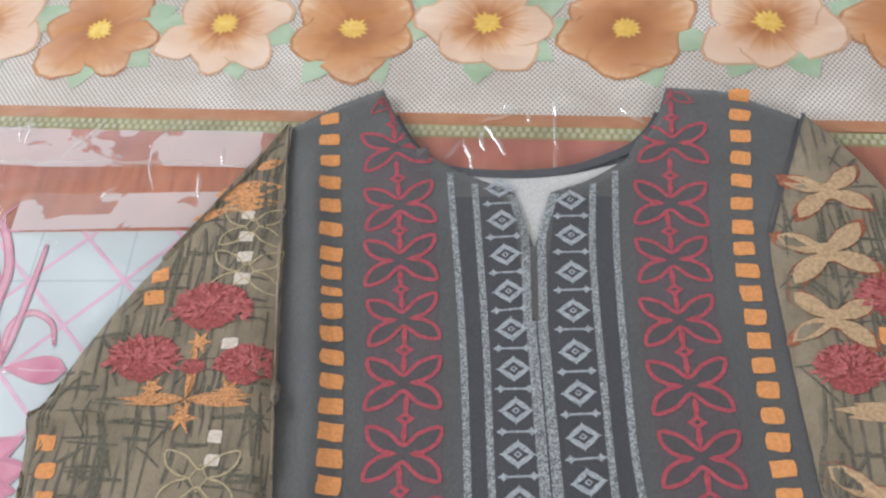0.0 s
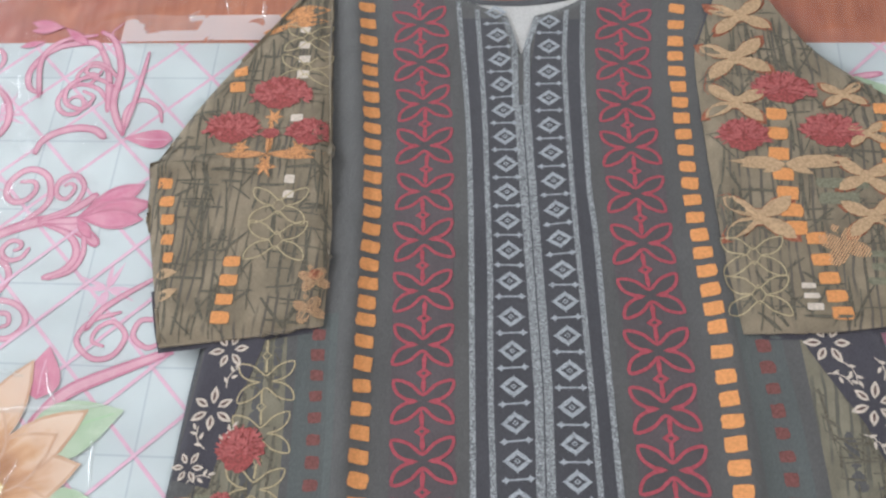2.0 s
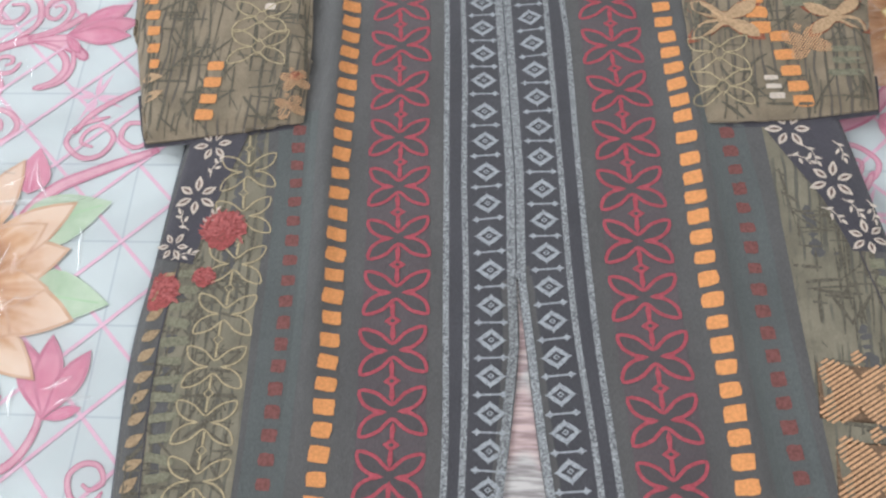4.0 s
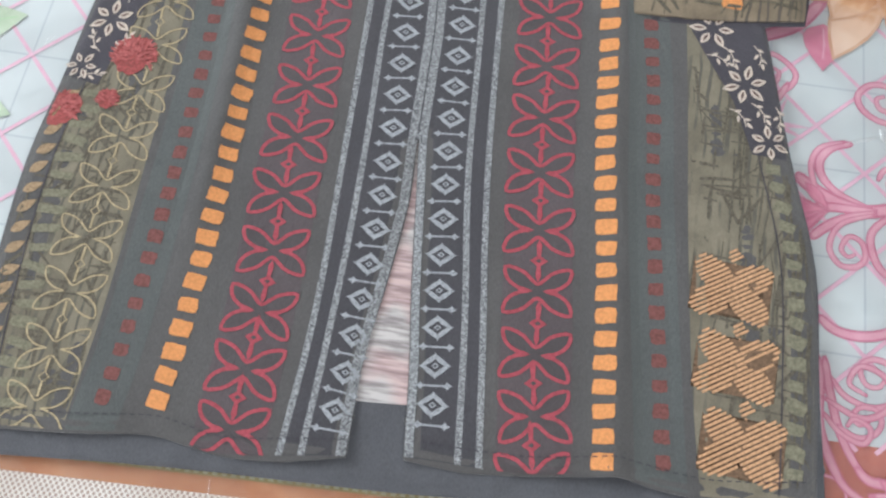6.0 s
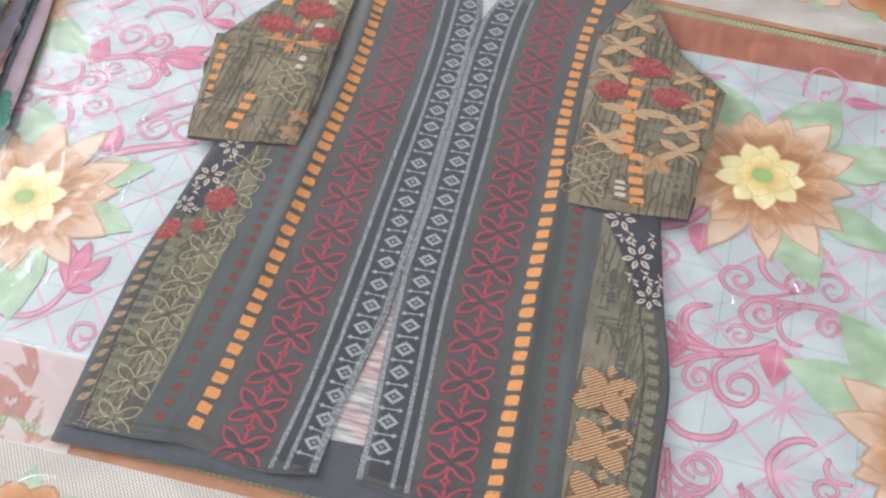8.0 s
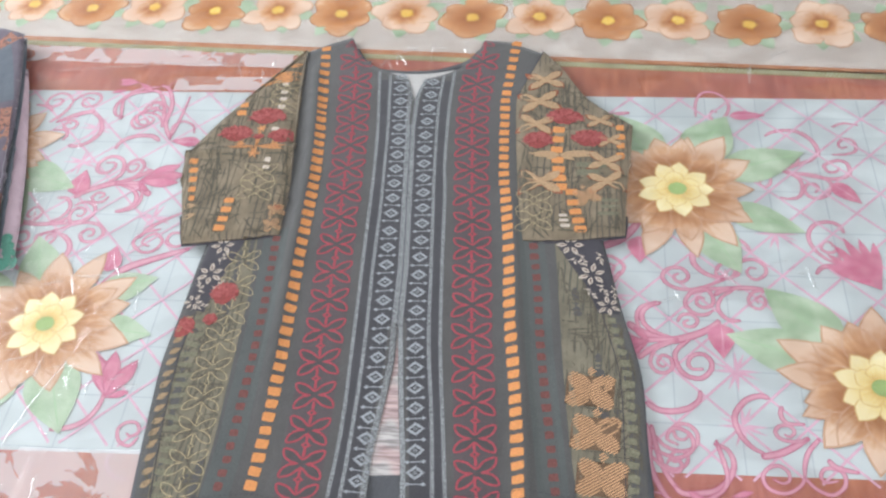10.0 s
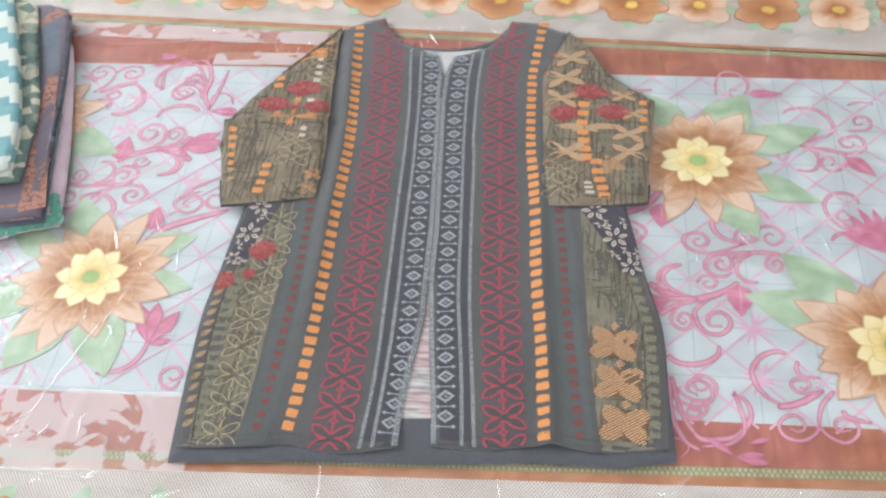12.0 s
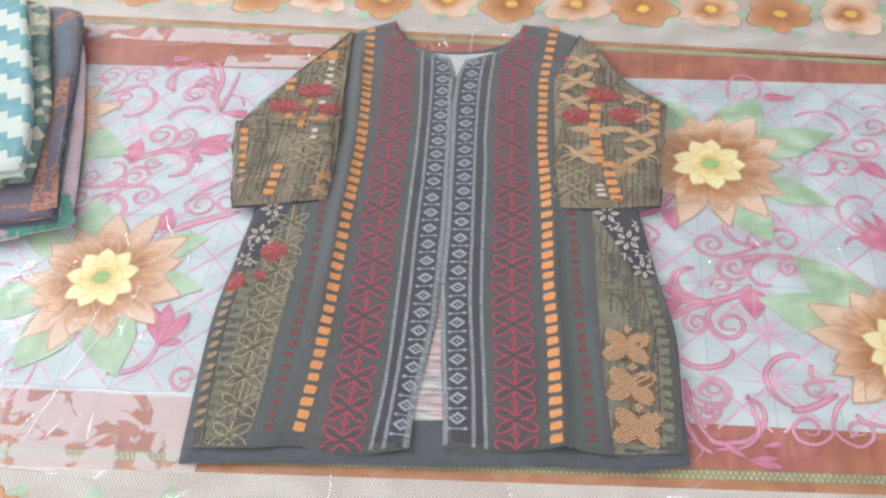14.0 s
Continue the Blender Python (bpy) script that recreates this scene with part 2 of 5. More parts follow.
def wall_with_opening(name, axis, at, thick, a0, a1, o0, o1, z0, z1):
    """Four pieces of wall round a window opening, in one mesh."""
    bm = bmesh.new()
    for u0, u1, w0, w1 in ((a0, o0, 0, 3.3), (o1, a1, 0, 3.3), (o0, o1, 0, z0), (o0, o1, z1, 3.3)):
        lo, hi = ((at, u0, w0), (at + thick, u1, w1)) if axis == "x" else ((u0, at, w0), (u1, at + thick, w1))
        made = bmesh.ops.create_cube(bm, size=1)["verts"]
        for v in made:
            v.co = Vector([lo[i] + (v.co[i] + 0.5) * (hi[i] - lo[i]) for i in range(3)])
    me = bpy.data.meshes.new(name)
    bm.to_mesh(me)
    bm.free()
    me.materials.append(PLASTER)
    return tagged(new(name, me), "unseen pale wall added to bounce light, with an opening for a lamp", "wall", kind="structure")


wall_with_opening("wall_west", "x", -3.7, 0.15, -2.8, 3.4, 0.2, 3.2, 1.1, 3.1)
# this opening is made up to let in the fill lamp
wall_with_opening("wall_south", "y", -2.8, 0.15, -3.55, 2.45, 0.0, 1.8, 1.05, 3.0)

# ---- tablecloth ----
Y0, Y1 = 0.212, 0.862          # printed field

field = Mat("white_tile_print", 0.42, spec=0.35)
br = field.n.new("ShaderNodeTexBrick")
br.offset = 0.0
for key, v in (("Color1", (0.545, 0.585, 0.595, 1)), ("Color2", (0.57, 0.605, 0.61, 1)), ("Mortar", (0.45, 0.49, 0.52, 1)), ("Scale", 1.0), ("Mortar Size", 0.0009), ("Brick Width", 0.0765), ("Row Height", 0.0765)):
    br.inputs[key].default_value = v
mp = field.n.new("ShaderNodeMapping")
mp.inputs["Location"].default_value = (-0.391, -0.282, 0)
field.l.new(field.co, mp.inputs[0])
field.l.new(mp.outputs[0], br.inputs["Vector"])
field.colour(field.mix(field.ramp(field.noise(5, 4), (0.4, grey(0.93)), (0.6, WHITE)), BLACK, br.outputs[0]))
FIELD = field.bump(field.noise(90, 3), 0.12, 0.001).m

wood = Mat("wood_border_print", 0.4, spec=0.35)
g = wood.noise(95, 6, wood.scaled(1.0, 0.16), 0.5)
g2 = wood.noise(8, 3, wood.scaled(0.6, 1.0))
wood.colour(wood.mix(wood.ramp(g2, (0.4, BLACK), (0.6, WHITE)), wood.ramp(g, (0.3, lin(162, 96, 74)), (0.7, lin(188, 122, 94))), wood.ramp(g, (0.3, lin(166, 98, 88)), (0.7, lin(186, 118, 104)))))
WOOD = wood.bump(g, 0.1, 0.0008).m

MESHY = Mat("lace_net_print", 0.5, spec=0.3)
vo = MESHY.n.new("ShaderNodeTexVoronoi")
vo.inputs["Scale"].default_value, vo.inputs["Randomness"].default_value = 330, 0.0
MESHY.l.new(MESHY.scaled(1.0, 0.8, 1.0, radians(45)), vo.inputs["Vector"])
hole = MESHY.ramp(vo.outputs["Distance"], (0.3, BLACK), (0.42, WHITE))
MESHY.colour(MESHY.mix(hole, lin(168, 146, 136), MESHY.mix(MESHY.ramp(MESHY.noise(18, 4), (0.35, BLACK), (0.65, WHITE)), lin(216, 208, 200), lin(228, 222, 216))))
MESHY = MESHY.bump(hole, 0.5, 0.0006).m

OCHRE_LINE = vinyl("brown_edge_print", lin(176, 116, 82), lin(192, 138, 104), 40)
ZIP_GROUND = vinyl("olive_gold_band_print", lin(152, 140, 98), lin(166, 154, 110), 60)
ZIP_TOOTH = vinyl("pale_green_tooth_print", lin(176, 174, 144), lin(192, 190, 162), 70)
PINK = vinyl("pink_scroll_print", lin(214, 152, 170), lin(222, 170, 184), 45)
PINK_RIM = vinyl("pink_scroll_rim_print", lin(192, 112, 138), lin(206, 134, 156), 45)
PINK_DEEP = vinyl("deep_pink_print", lin(206, 120, 148), lin(218, 148, 168), 60)
PINK_LINE = vinyl("pale_pink_lattice_print", lin(220, 170, 190), lin(226, 184, 202), 60)
LEAF = vinyl("green_leaf_print", lin(164, 186, 154), lin(190, 204, 180), 30)
LEAF_VEIN = vinyl("leaf_vein_print", lin(164, 194, 154))
PETAL_RIM = vinyl("brown_petal_rim_print", lin(200, 156, 126), lin(212, 174, 148), 60)
YELLOW_RIM = vinyl("ochre_petal_rim_print", lin(218, 184, 122), lin(226, 198, 142), 80)
SAGE = vinyl("sage_centre_print", lin(154, 176, 112))


def shaded_print(name, radius, *stops):
    """A printed petal whose colour runs from the flower's heart to its rim in soft streaks."""
    m = Mat(name, 0.45, spec=0.35)
    ln, nm = (m.n.new("ShaderNodeVectorMath") for _ in range(2))
    ln.operation, nm.operation = "LENGTH", "NORMALIZE"
    m.l.new(m.co, ln.inputs[0])
    m.l.new(m.co, nm.inputs[0])
    streak = m.noise(11, 4, nm.outputs[0])
    soft = m.noise(55, 3)
    total = m.n.new("ShaderNodeMath")
    total.operation = "MULTIPLY_ADD"
    m.l.new(ln.outputs["Value"], total.inputs[0])
    total.inputs[1].default_value = 1 / radius
    shift = m.n.new("ShaderNodeMath")
    shift.operation = "MULTIPLY_ADD"
    m.l.new(m.mix(0.45, streak, soft), shift.inputs[0])
    shift.inputs[1].default_value, shift.inputs[2].default_value = 0.75, -0.375
    m.l.new(shift.outputs[0], total.inputs[2])
    m.colour(m.ramp(total.outputs[0], *stops))
    return m.bump(m.noise(120, 3), 0.1, 0.0008).m


PETAL = shaded_print("tan_petal_print", 0.125, (0.38, lin(176, 122, 80)), (0.56, lin(202, 154, 116)), (0.74, lin(220, 188, 164)), (0.98, lin(222, 194, 174)))
YELLOW = shaded_print("yellow_petal_print", 0.056, (0.15, lin(214, 172, 96)), (0.42, lin(234, 212, 150)), (0.8, lin(240, 226, 184)))
RUST_PETAL = shaded_print("rust_petal_print", 0.062, (0.15, lin(172, 106, 58)), (0.45, lin(196, 134, 84)), (0.75, lin(208, 152, 108)), (1.0, lin(224, 186, 152)))
RUST_RIM = vinyl("rust_petal_rim_print", lin(176, 116, 72), lin(196, 140, 98), 60)
PEACH_PETAL = shaded_print("peach_petal_print", 0.062, (0.2, lin(182, 114, 66)), (0.38, lin(210, 156, 112)), (0.58, lin(226, 190, 164)), (1.0, lin(230, 202, 182)))
PEACH_RIM = vinyl("peach_petal_rim_print", lin(206, 160, 126), lin(218, 178, 148), 60)
GOLD = vinyl("gold_centre_print", lin(232, 186, 78), lin(242, 208, 112), 200)

X0, X1 = -2.0, 2.2


def flat(x, y):
    return 0.0


def edge_line(y, slope):
    return lambda x: y + slope * x


EDGES = {"field0": edge_line(0.2085, 0.022), "wood0": edge_line(0.137, 0.05), "zip0": edge_line(0.124, 0.05), "lace0": edge_line(0.112, 0.05), "end0": edge_line(-0.7, 0),
         "field1": edge_line(0.862, 0.0), "wood1": edge_line(0.946, -0.05), "zip1": edge_line(0.959, -0.05), "lace1": edge_line(0.971, -0.05), "end1": edge_line(1.9, 0)}


def band(name, low, high, material, label):
    """One printed band of the cloth, a thin slab between two edges."""
    lo, hi = EDGES[low], EDGES[high]
    xs = (X0, X1)
    v = [(x, f(x), z) for z in (-0.003, 0.0) for x in xs for f in (lo, hi)]
    me = bpy.data.meshes.new(name)
    me.from_pydata(v, [], [(0, 1, 3, 2), (4, 6, 7, 5), (0, 2, 6, 4), (1, 5, 7, 3), (0, 4, 5, 1), (2, 3, 7, 6)])
    return placed(name, me, material, cloth, label)


band("printed_field", "field0", "field1", FIELD, "white field printed with faint square tiles")
band("wood_band", "wood0", "field0", WOOD, "reddish wood-grain printed band")
band("wood_band", "field1", "wood1", WOOD, "reddish wood-grain printed band")
band("brown_edge", "lace0", "wood0", OCHRE_LINE, "brown edging line")
band("brown_edge", "wood1", "lace1", OCHRE_LINE, "brown edging line")
band("lace_band", "end0", "lace0", MESHY, "perforated white lace-print border")
band("lace_band", "lace1", "end1", MESHY, "perforated white lace-print border")

for low, high in (("zip0", "wood0"), ("wood1", "zip1")):
    tape = Ink().poly([(X0, EDGES[low](X0)), (X1, EDGES[low](X1)), (X1, EDGES[high](X1)), (X0, EDGES[high](X0))])
    tape.lay("zip_tape", ZIP_GROUND, cloth, flat, 0.0004, "olive gold band printed with a zip")
    ink = Ink()
    x = -1.0
    while x < 1.1:
        ya, yb = EDGES[low](x) + 0.0015, EDGES[high](x) - 0.0015
        ym = 0.5 * (ya + yb)
        ink.poly([(x, ym + 0.0004), (x + 0.0038, ym + 0.0004), (x + 0.0038, yb), (x, yb)])
        ink.poly([(x + 0.0032, ya), (x + 0.0070, ya), (x + 0.0070, ym - 0.0004), (x + 0.0032, ym - 0.0004)])
        x += 0.0066
    tagged(ink.lay("zip_teeth", ZIP_TOOTH, cloth, flat, 0.0012), kind="stuff")

# lattice of the field
G = 0.0765
ink = Ink()
for s in (1, -1):
    for k in range(-60, 70):
        c = (0.282 - s * 0.391) + k * G
        xa = sorted(((Y0 - c) * s, (Y1 - c) * s))
        if xa[1] < X0 or xa[0] > X1:
            continue
        ink.ribbon([(q, s * q + c) for q in np.linspace(xa[0], xa[1], 8)], 0.0033)
tagged(ink.lay("lattice_line", PINK_LINE, cloth, flat, 0.0003), kind="stuff")
CX, CY = -0.0175, 0.527        # the print is the same after half a turn about this point


def both(draw):
    """Draws a motif and its half-turned twin."""
    draw(lambda x, y: (x, y), 0)
    draw(lambda x, y: (2 * CX - x, 2 * CY - y), 180)


LEVEL = [0]      # scrolls printed so far; each lies a hair above the last


def next_level(up=1):
    LEVEL[0] += up
    return -(0.00030 + 4e-6 * LEVEL[0])


def scroll(pts, w, tip=0.5):
    """A tapering printed scroll through a few points: a deep pink rim round a paler body."""
    c = curve_through(pts, 7)

    def width(t):
        return 0.86 * w * (tip + (1 - tip) * math.sin(math.pi * min(1, 0.2 + 0.8 * t)) ** 0.7) * min(1.0, 0.5 + 10 * t)

    def draw(f, turn):
        line = [f(*p) for p in c]
        rim = Ink().ribbon(line, width).lay("scroll", PINK_RIM, cloth, flat, next_level(0))
        Ink().ribbon(line[1:-1], lambda t: 0.6 * width(t)).lay("scroll_body", PINK, rim, flat, next_level(0) - 4e-6)
    both(draw)
    next_level(2)


def plume(x, y, angle, length, width):
    """One lobe of a printed pink lily."""
    def draw(f, turn):
        lobe = Ink().poly([f(*p) for p in leaf_outline(x, y, angle, length, width, 9, 1.2)]).lay("lily_lobe", PINK_RIM, cloth, flat, next_level())
        Ink().poly([f(*p) for p in leaf_outline(*turned([(0.08 * length, 0)], x, y, angle)[0], angle, 0.84 * length, 0.72 * width, 9, 1.2)]).lay("lobe_body", PINK_DEEP, lobe, flat, next_level())
    both(draw)


def pink_leaf(x, y, angle, length, width):
    def draw(f, turn):
        Ink().poly([f(*p) for p in leaf_outline(x, y, angle, length, width, 8, 0.62)]).lay("pink_leaf", PINK_DEEP, cloth, flat, next_level())
        Ink().ribbon([f(*p) for p in turned([(0.1 * length, 0), (0.45 * length, 0.02 * length), (0.75 * length, 0)], x, y, angle)], 0.0012).lay("leaf_vein", PINK_LINE, cloth, flat, next_level())
    both(draw)


def feather(x, y, angle, size, plumes=6, spread=62):
    def draw(f, turn):
        k = Ink()
        for i in range(plumes):
            a = angle + spread * (i / (plumes - 1) - 0.5)
            k.poly([f(*p) for p in leaf_outline(x, y, a, size * (1 - 0.35 * abs(i / (plumes - 1) - 0.45)), size * 0.14, 7, 1.5)])
        k.lay("feather_plume", PINK_DEEP, cloth, flat, -0.00106)
    both(draw)


scroll([(0.452, 0.817), (0.454, 0.849), (0.464, 0.871), (0.481, 0.875), (0.498, 0.863), (0.504, 0.841), (0.496, 0.819), (0.482, 0.809), (0.474, 0.819), (0.478, 0.832), (0.485, 0.828)], 0.006)
scroll([(0.503, 0.691), (0.523, 0.703), (0.553, 0.707), (0.584, 0.717), (0.608, 0.727), (0.624, 0.741)], 0.009)
scroll([(0.624, 0.737), (0.623, 0.756), (0.616, 0.773), (0.603, 0.786), (0.586, 0.791), (0.564, 0.787), (0.551, 0.778)], 0.0085)
scroll([(0.561, 0.709), (0.584, 0.714), (0.593, 0.729), (0.589, 0.743), (0.578, 0.745), (0.570, 0.736), (0.573, 0.725), (0.582, 0.728)], 0.0055)
scroll([(0.515, 0.700), (0.546, 0.708), (0.563, 0.724), (0.565, 0.742), (0.556, 0.752), (0.547, 0.748)], 0.006)
scroll([(0.523, 0.700), (0.560, 0.706), (0.589, 0.701), (0.618, 0.694), (0.643, 0.692), (0.661, 0.702), (0.662, 0.721), (0.652, 0.729), (0.637, 0.725), (0.628, 0.717), (0.633, 0.706), (0.643, 0.706), (0.650, 0.715)], 0.0075)
scroll([(0.568, 0.706), (0.588, 0.692), (0.592, 0.673), (0.585, 0.656), (0.572, 0.651), (0.558, 0.653)], 0.007)
scroll([(0.515, 0.694), (0.538, 0.701), (0.548, 0.693), (0.548, 0.681), (0.540, 0.673), (0.533, 0.679), (0.536, 0.687)], 0.0055)
scroll([(0.582, 0.703), (0.614, 0.698), (0.632, 0.684), (0.628, 0.665), (0.615, 0.654), (0.601, 0.655), (0.594, 0.667), (0.599, 0.679), (0.610, 0.681), (0.614, 0.672), (0.608, 0.664)], 0.0065)
scroll([(0.636, 0.589), (0.630, 0.604), (0.615, 0.609), (0.597, 0.602), (0.587, 0.583), (0.591, 0.561), (0.605, 0.543), (0.624, 0.532)], 0.0075)
scroll([(0.622, 0.539), (0.623, 0.560), (0.616, 0.555), (0.606, 0.555), (0.601, 0.562), (0.606, 0.572), (0.615, 0.572), (0.617, 0.565)], 0.0055)
scroll([(0.645, 0.515), (0.627, 0.527), (0.610, 0.531), (0.596, 0.527), (0.588, 0.516)], 0.009)
scroll([(0.652, 0.799), (0.661, 0.805), (0.673, 0.808), (0.691, 0.804)], 0.0055)
scroll([(0.643, 0.741), (0.662, 0.742), (0.678, 0.750), (0.678, 0.770), (0.665, 0.774), (0.656, 0.765), (0.658, 0.755), (0.668, 0.758)], 0.006)
scroll([(0.445, 0.567), (0.432, 0.555), (0.428, 0.532), (0.441, 0.513), (0.464, 0.503)], 0.01)
scroll([(0.485, 0.574), (0.495, 0.571), (0.503, 0.561), (0.507, 0.552)], 0.0065)
scroll([(0.463, 0.503), (0.477, 0.506), (0.482, 0.518), (0.475, 0.529), (0.463, 0.527), (0.457, 0.514), (0.461, 0.507), (0.470, 0.511), (0.469, 0.519)], 0.006)
scroll([(0.464, 0.503), (0.486, 0.511), (0.485, 0.526), (0.495, 0.535), (0.509, 0.538), (0.522, 0.528), (0.522, 0.514), (0.510, 0.504), (0.501, 0.508), (0.498, 0.517), (0.504, 0.524), (0.511, 0.522)], 0.006)
scroll([(0.468, 0.502), (0.429, 0.485), (0.405, 0.485), (0.390, 0.494), (0.386, 0.507), (0.396, 0.519), (0.412, 0.519), (0.420, 0.507), (0.414, 0.497), (0.404, 0.497), (0.401, 0.506), (0.408, 0.510)], 0.007)
scroll([(0.452, 0.475), (0.463, 0.484), (0.487, 0.489), (0.510, 0.488), (0.533, 0.480), (0.551, 0.463)], 0.009)
scroll([(0.477, 0.489), (0.446, 0.485), (0.421, 0.477), (0.413, 0.461)], 0.007)
scroll([(0.382, 0.461), (0.366, 0.455), (0.356, 0.442), (0.358, 0.427), (0.371, 0.414), (0.394, 0.405)], 0.009)
scroll([(0.449, 0.451), (0.436, 0.443), (0.421, 0.447), (0.413, 0.460), (0.418, 0.474), (0.429, 0.484), (0.444, 0.483), (0.450, 0.469), (0.446, 0.458), (0.436, 0.455), (0.428, 0.461), (0.431, 0.471), (0.439, 0.470)], 0.007)
scroll([(0.401, 0.430), (0.407, 0.441), (0.419, 0.443), (0.427, 0.434), (0.421, 0.424), (0.411, 0.425), (0.410, 0.431), (0.416, 0.434)], 0.006)
scroll([(0.337, 0.427), (0.350, 0.416), (0.371, 0.406), (0.394, 0.402), (0.422, 0.411), (0.443, 0.423), (0.455, 0.435)], 0.014)
scroll([(0.339, 0.396), (0.363, 0.401), (0.381, 0.402), (0.401, 0.403)], 0.01)
scroll([(0.349, 0.372), (0.363, 0.385), (0.380, 0.395), (0.401, 0.402)], 0.01)
scroll([(0.482, 0.436), (0.468, 0.436), (0.457, 0.447), (0.455, 0.460), (0.463, 0.475), (0.476, 0.483)], 0.007)
scroll([(0.539, 0.466), (0.529, 0.478), (0.514, 0.485), (0.502, 0.482), (0.495, 0.470), (0.499, 0.459), (0.509, 0.456), (0.517, 0.467), (0.513, 0.476), (0.505, 0.472), (0.507, 0.465)], 0.0055)
scroll([(0.401, 0.401), (0.373, 0.388), (0.364, 0.368), (0.371, 0.354), (0.383, 0.353), (0.391, 0.361), (0.389, 0.374), (0.379, 0.378), (0.373, 0.367), (0.378, 0.361), (0.384, 0.364)], 0.006)
scroll([(0.416, 0.404), (0.400, 0.390), (0.395, 0.377), (0.400, 0.358), (0.411, 0.348), (0.426, 0.347), (0.438, 0.359), (0.439, 0.373), (0.430, 0.382), (0.418, 0.380), (0.411, 0.369), (0.415, 0.360), (0.429, 0.360)], 0.008)
scroll([(0.356, 0.310), (0.369, 0.300), (0.388, 0.298), (0.408, 0.304), (0.420, 0.315), (0.423, 0.329)], 0.01)
scroll([(0.361, 0.279), (0.365, 0.254), (0.372, 0.225), (0.383, 0.203), (0.393, 0.193)], 0.008)
scroll([(0.383, 0.201), (0.394, 0.192), (0.412, 0.193), (0.431, 0.198), (0.447, 0.213), (0.454, 0.232), (0.448, 0.250), (0.433, 0.257)], 0.009)
scroll([(0.366, 0.264), (0.376, 0.251), (0.395, 0.245), (0.411, 0.252), (0.415, 0.268), (0.406, 0.280), (0.394, 0.281), (0.387, 0.273), (0.391, 0.262), (0.400, 0.261), (0.406, 0.269)], 0.006)
scroll([(0.370, 0.229), (0.384, 0.222), (0.396, 0.225), (0.402, 0.235), (0.398, 0.244), (0.387, 0.244), (0.382, 0.237), (0.386, 0.231), (0.394, 0.235)], 0.005)
scroll([(0.359, 0.192), (0.371, 0.189), (0.377, 0.178), (0.367, 0.165)], 0.003)
scroll([(0.505, 0.322), (0.493, 0.325), (0.475, 0.317), (0.461, 0.296), (0.464, 0.273), (0.476, 0.256), (0.490, 0.247)], 0.009)
scroll([(0.486, 0.243), (0.506, 0.248), (0.525, 0.258), (0.544, 0.271)], 0.011)
scroll([(0.542, 0.268), (0.526, 0.265), (0.511, 0.268), (0.506, 0.277), (0.512, 0.285), (0.523, 0.286), (0.528, 0.278), (0.522, 0.271), (0.516, 0.274)], 0.006)
scroll([(0.518, 0.312), (0.515, 0.300), (0.522, 0.289), (0.542, 0.289)], 0.007)
scroll([(0.533, 0.222), (0.526, 0.209), (0.509, 0.199), (0.491, 0.203), (0.485, 0.216), (0.491, 0.228), (0.504, 0.233), (0.514, 0.226), (0.514, 0.215), (0.506, 0.211), (0.496, 0.216)], 0.006)
scroll([(0.532, 0.220), (0.542, 0.207), (0.559, 0.200), (0.574, 0.210), (0.577, 0.224), (0.570, 0.232), (0.556, 0.232), (0.550, 0.222), (0.555, 0.215), (0.569, 0.218)], 0.006)
scroll([(0.556, 0.271), (0.541, 0.253), (0.534, 0.235), (0.532, 0.220)], 0.007)
scroll([(0.561, 0.244), (0.570, 0.234), (0.594, 0.229)], 0.008)
# scrolls and lilies that show beside the kurta on one side only
scroll([(-0.374, 0.747), (-0.377, 0.777), (-0.364, 0.790), (-0.345, 0.781), (-0.338, 0.763)], 0.006)
scroll([(-0.335, 0.562), (-0.361, 0.552), (-0.370, 0.534), (-0.353, 0.518), (-0.335, 0.521), (-0.327, 0.539), (-0.340, 0.552), (-0.353, 0.546), (-0.356, 0.534), (-0.344, 0.529)], 0.006)
scroll([(-0.298, 0.555), (-0.316, 0.554), (-0.320, 0.539), (-0.306, 0.529), (-0.295, 0.535), (-0.300, 0.546)], 0.006)
scroll([(-0.393, 0.454), (-0.369, 0.485), (-0.332, 0.505), (-0.282, 0.527)], 0.015)
scroll([(-0.389, 0.644), (-0.384, 0.619), (-0.391, 0.601), (-0.411, 0.592)], 0.006)
scroll([(-0.365, 0.543), (-0.350, 0.567), (-0.306, 0.599)], 0.007)
scroll([(-0.386, 0.229), (-0.358, 0.235), (-0.341, 0.248), (-0.332, 0.271), (-0.333, 0.293)], 0.009)
scroll([(-0.366, 0.296), (-0.374, 0.293), (-0.383, 0.300), (-0.380, 0.307), (-0.372, 0.303)], 0.005)
scroll([(-0.268, 0.225), (-0.276, 0.213), (-0.291, 0.219), (-0.297, 0.235), (-0.288, 0.245), (-0.275, 0.244), (-0.269, 0.232), (-0.278, 0.226), (-0.285, 0.230)], 0.0055)
scroll([(-0.294, 0.200), (-0.298, 0.191), (-0.291, 0.178), (-0.279, 0.170), (-0.262, 0.169)], 0.005)
plume(-0.329, 0.278, 115, 0.072, 0.025)
plume(-0.329, 0.278, 96, 0.072, 0.025)
plume(-0.329, 0.278, 65, 0.065, 0.023)
plume(-0.329, 0.278, 20, 0.032, 0.011)
plume(-0.399, 0.656, 32, 0.070, 0.025)
plume(-0.399, 0.656, 13, 0.073, 0.026)
plume(-0.399, 0.656, -1, 0.065, 0.023)
plume(-0.399, 0.656, -49, 0.030, 0.011)
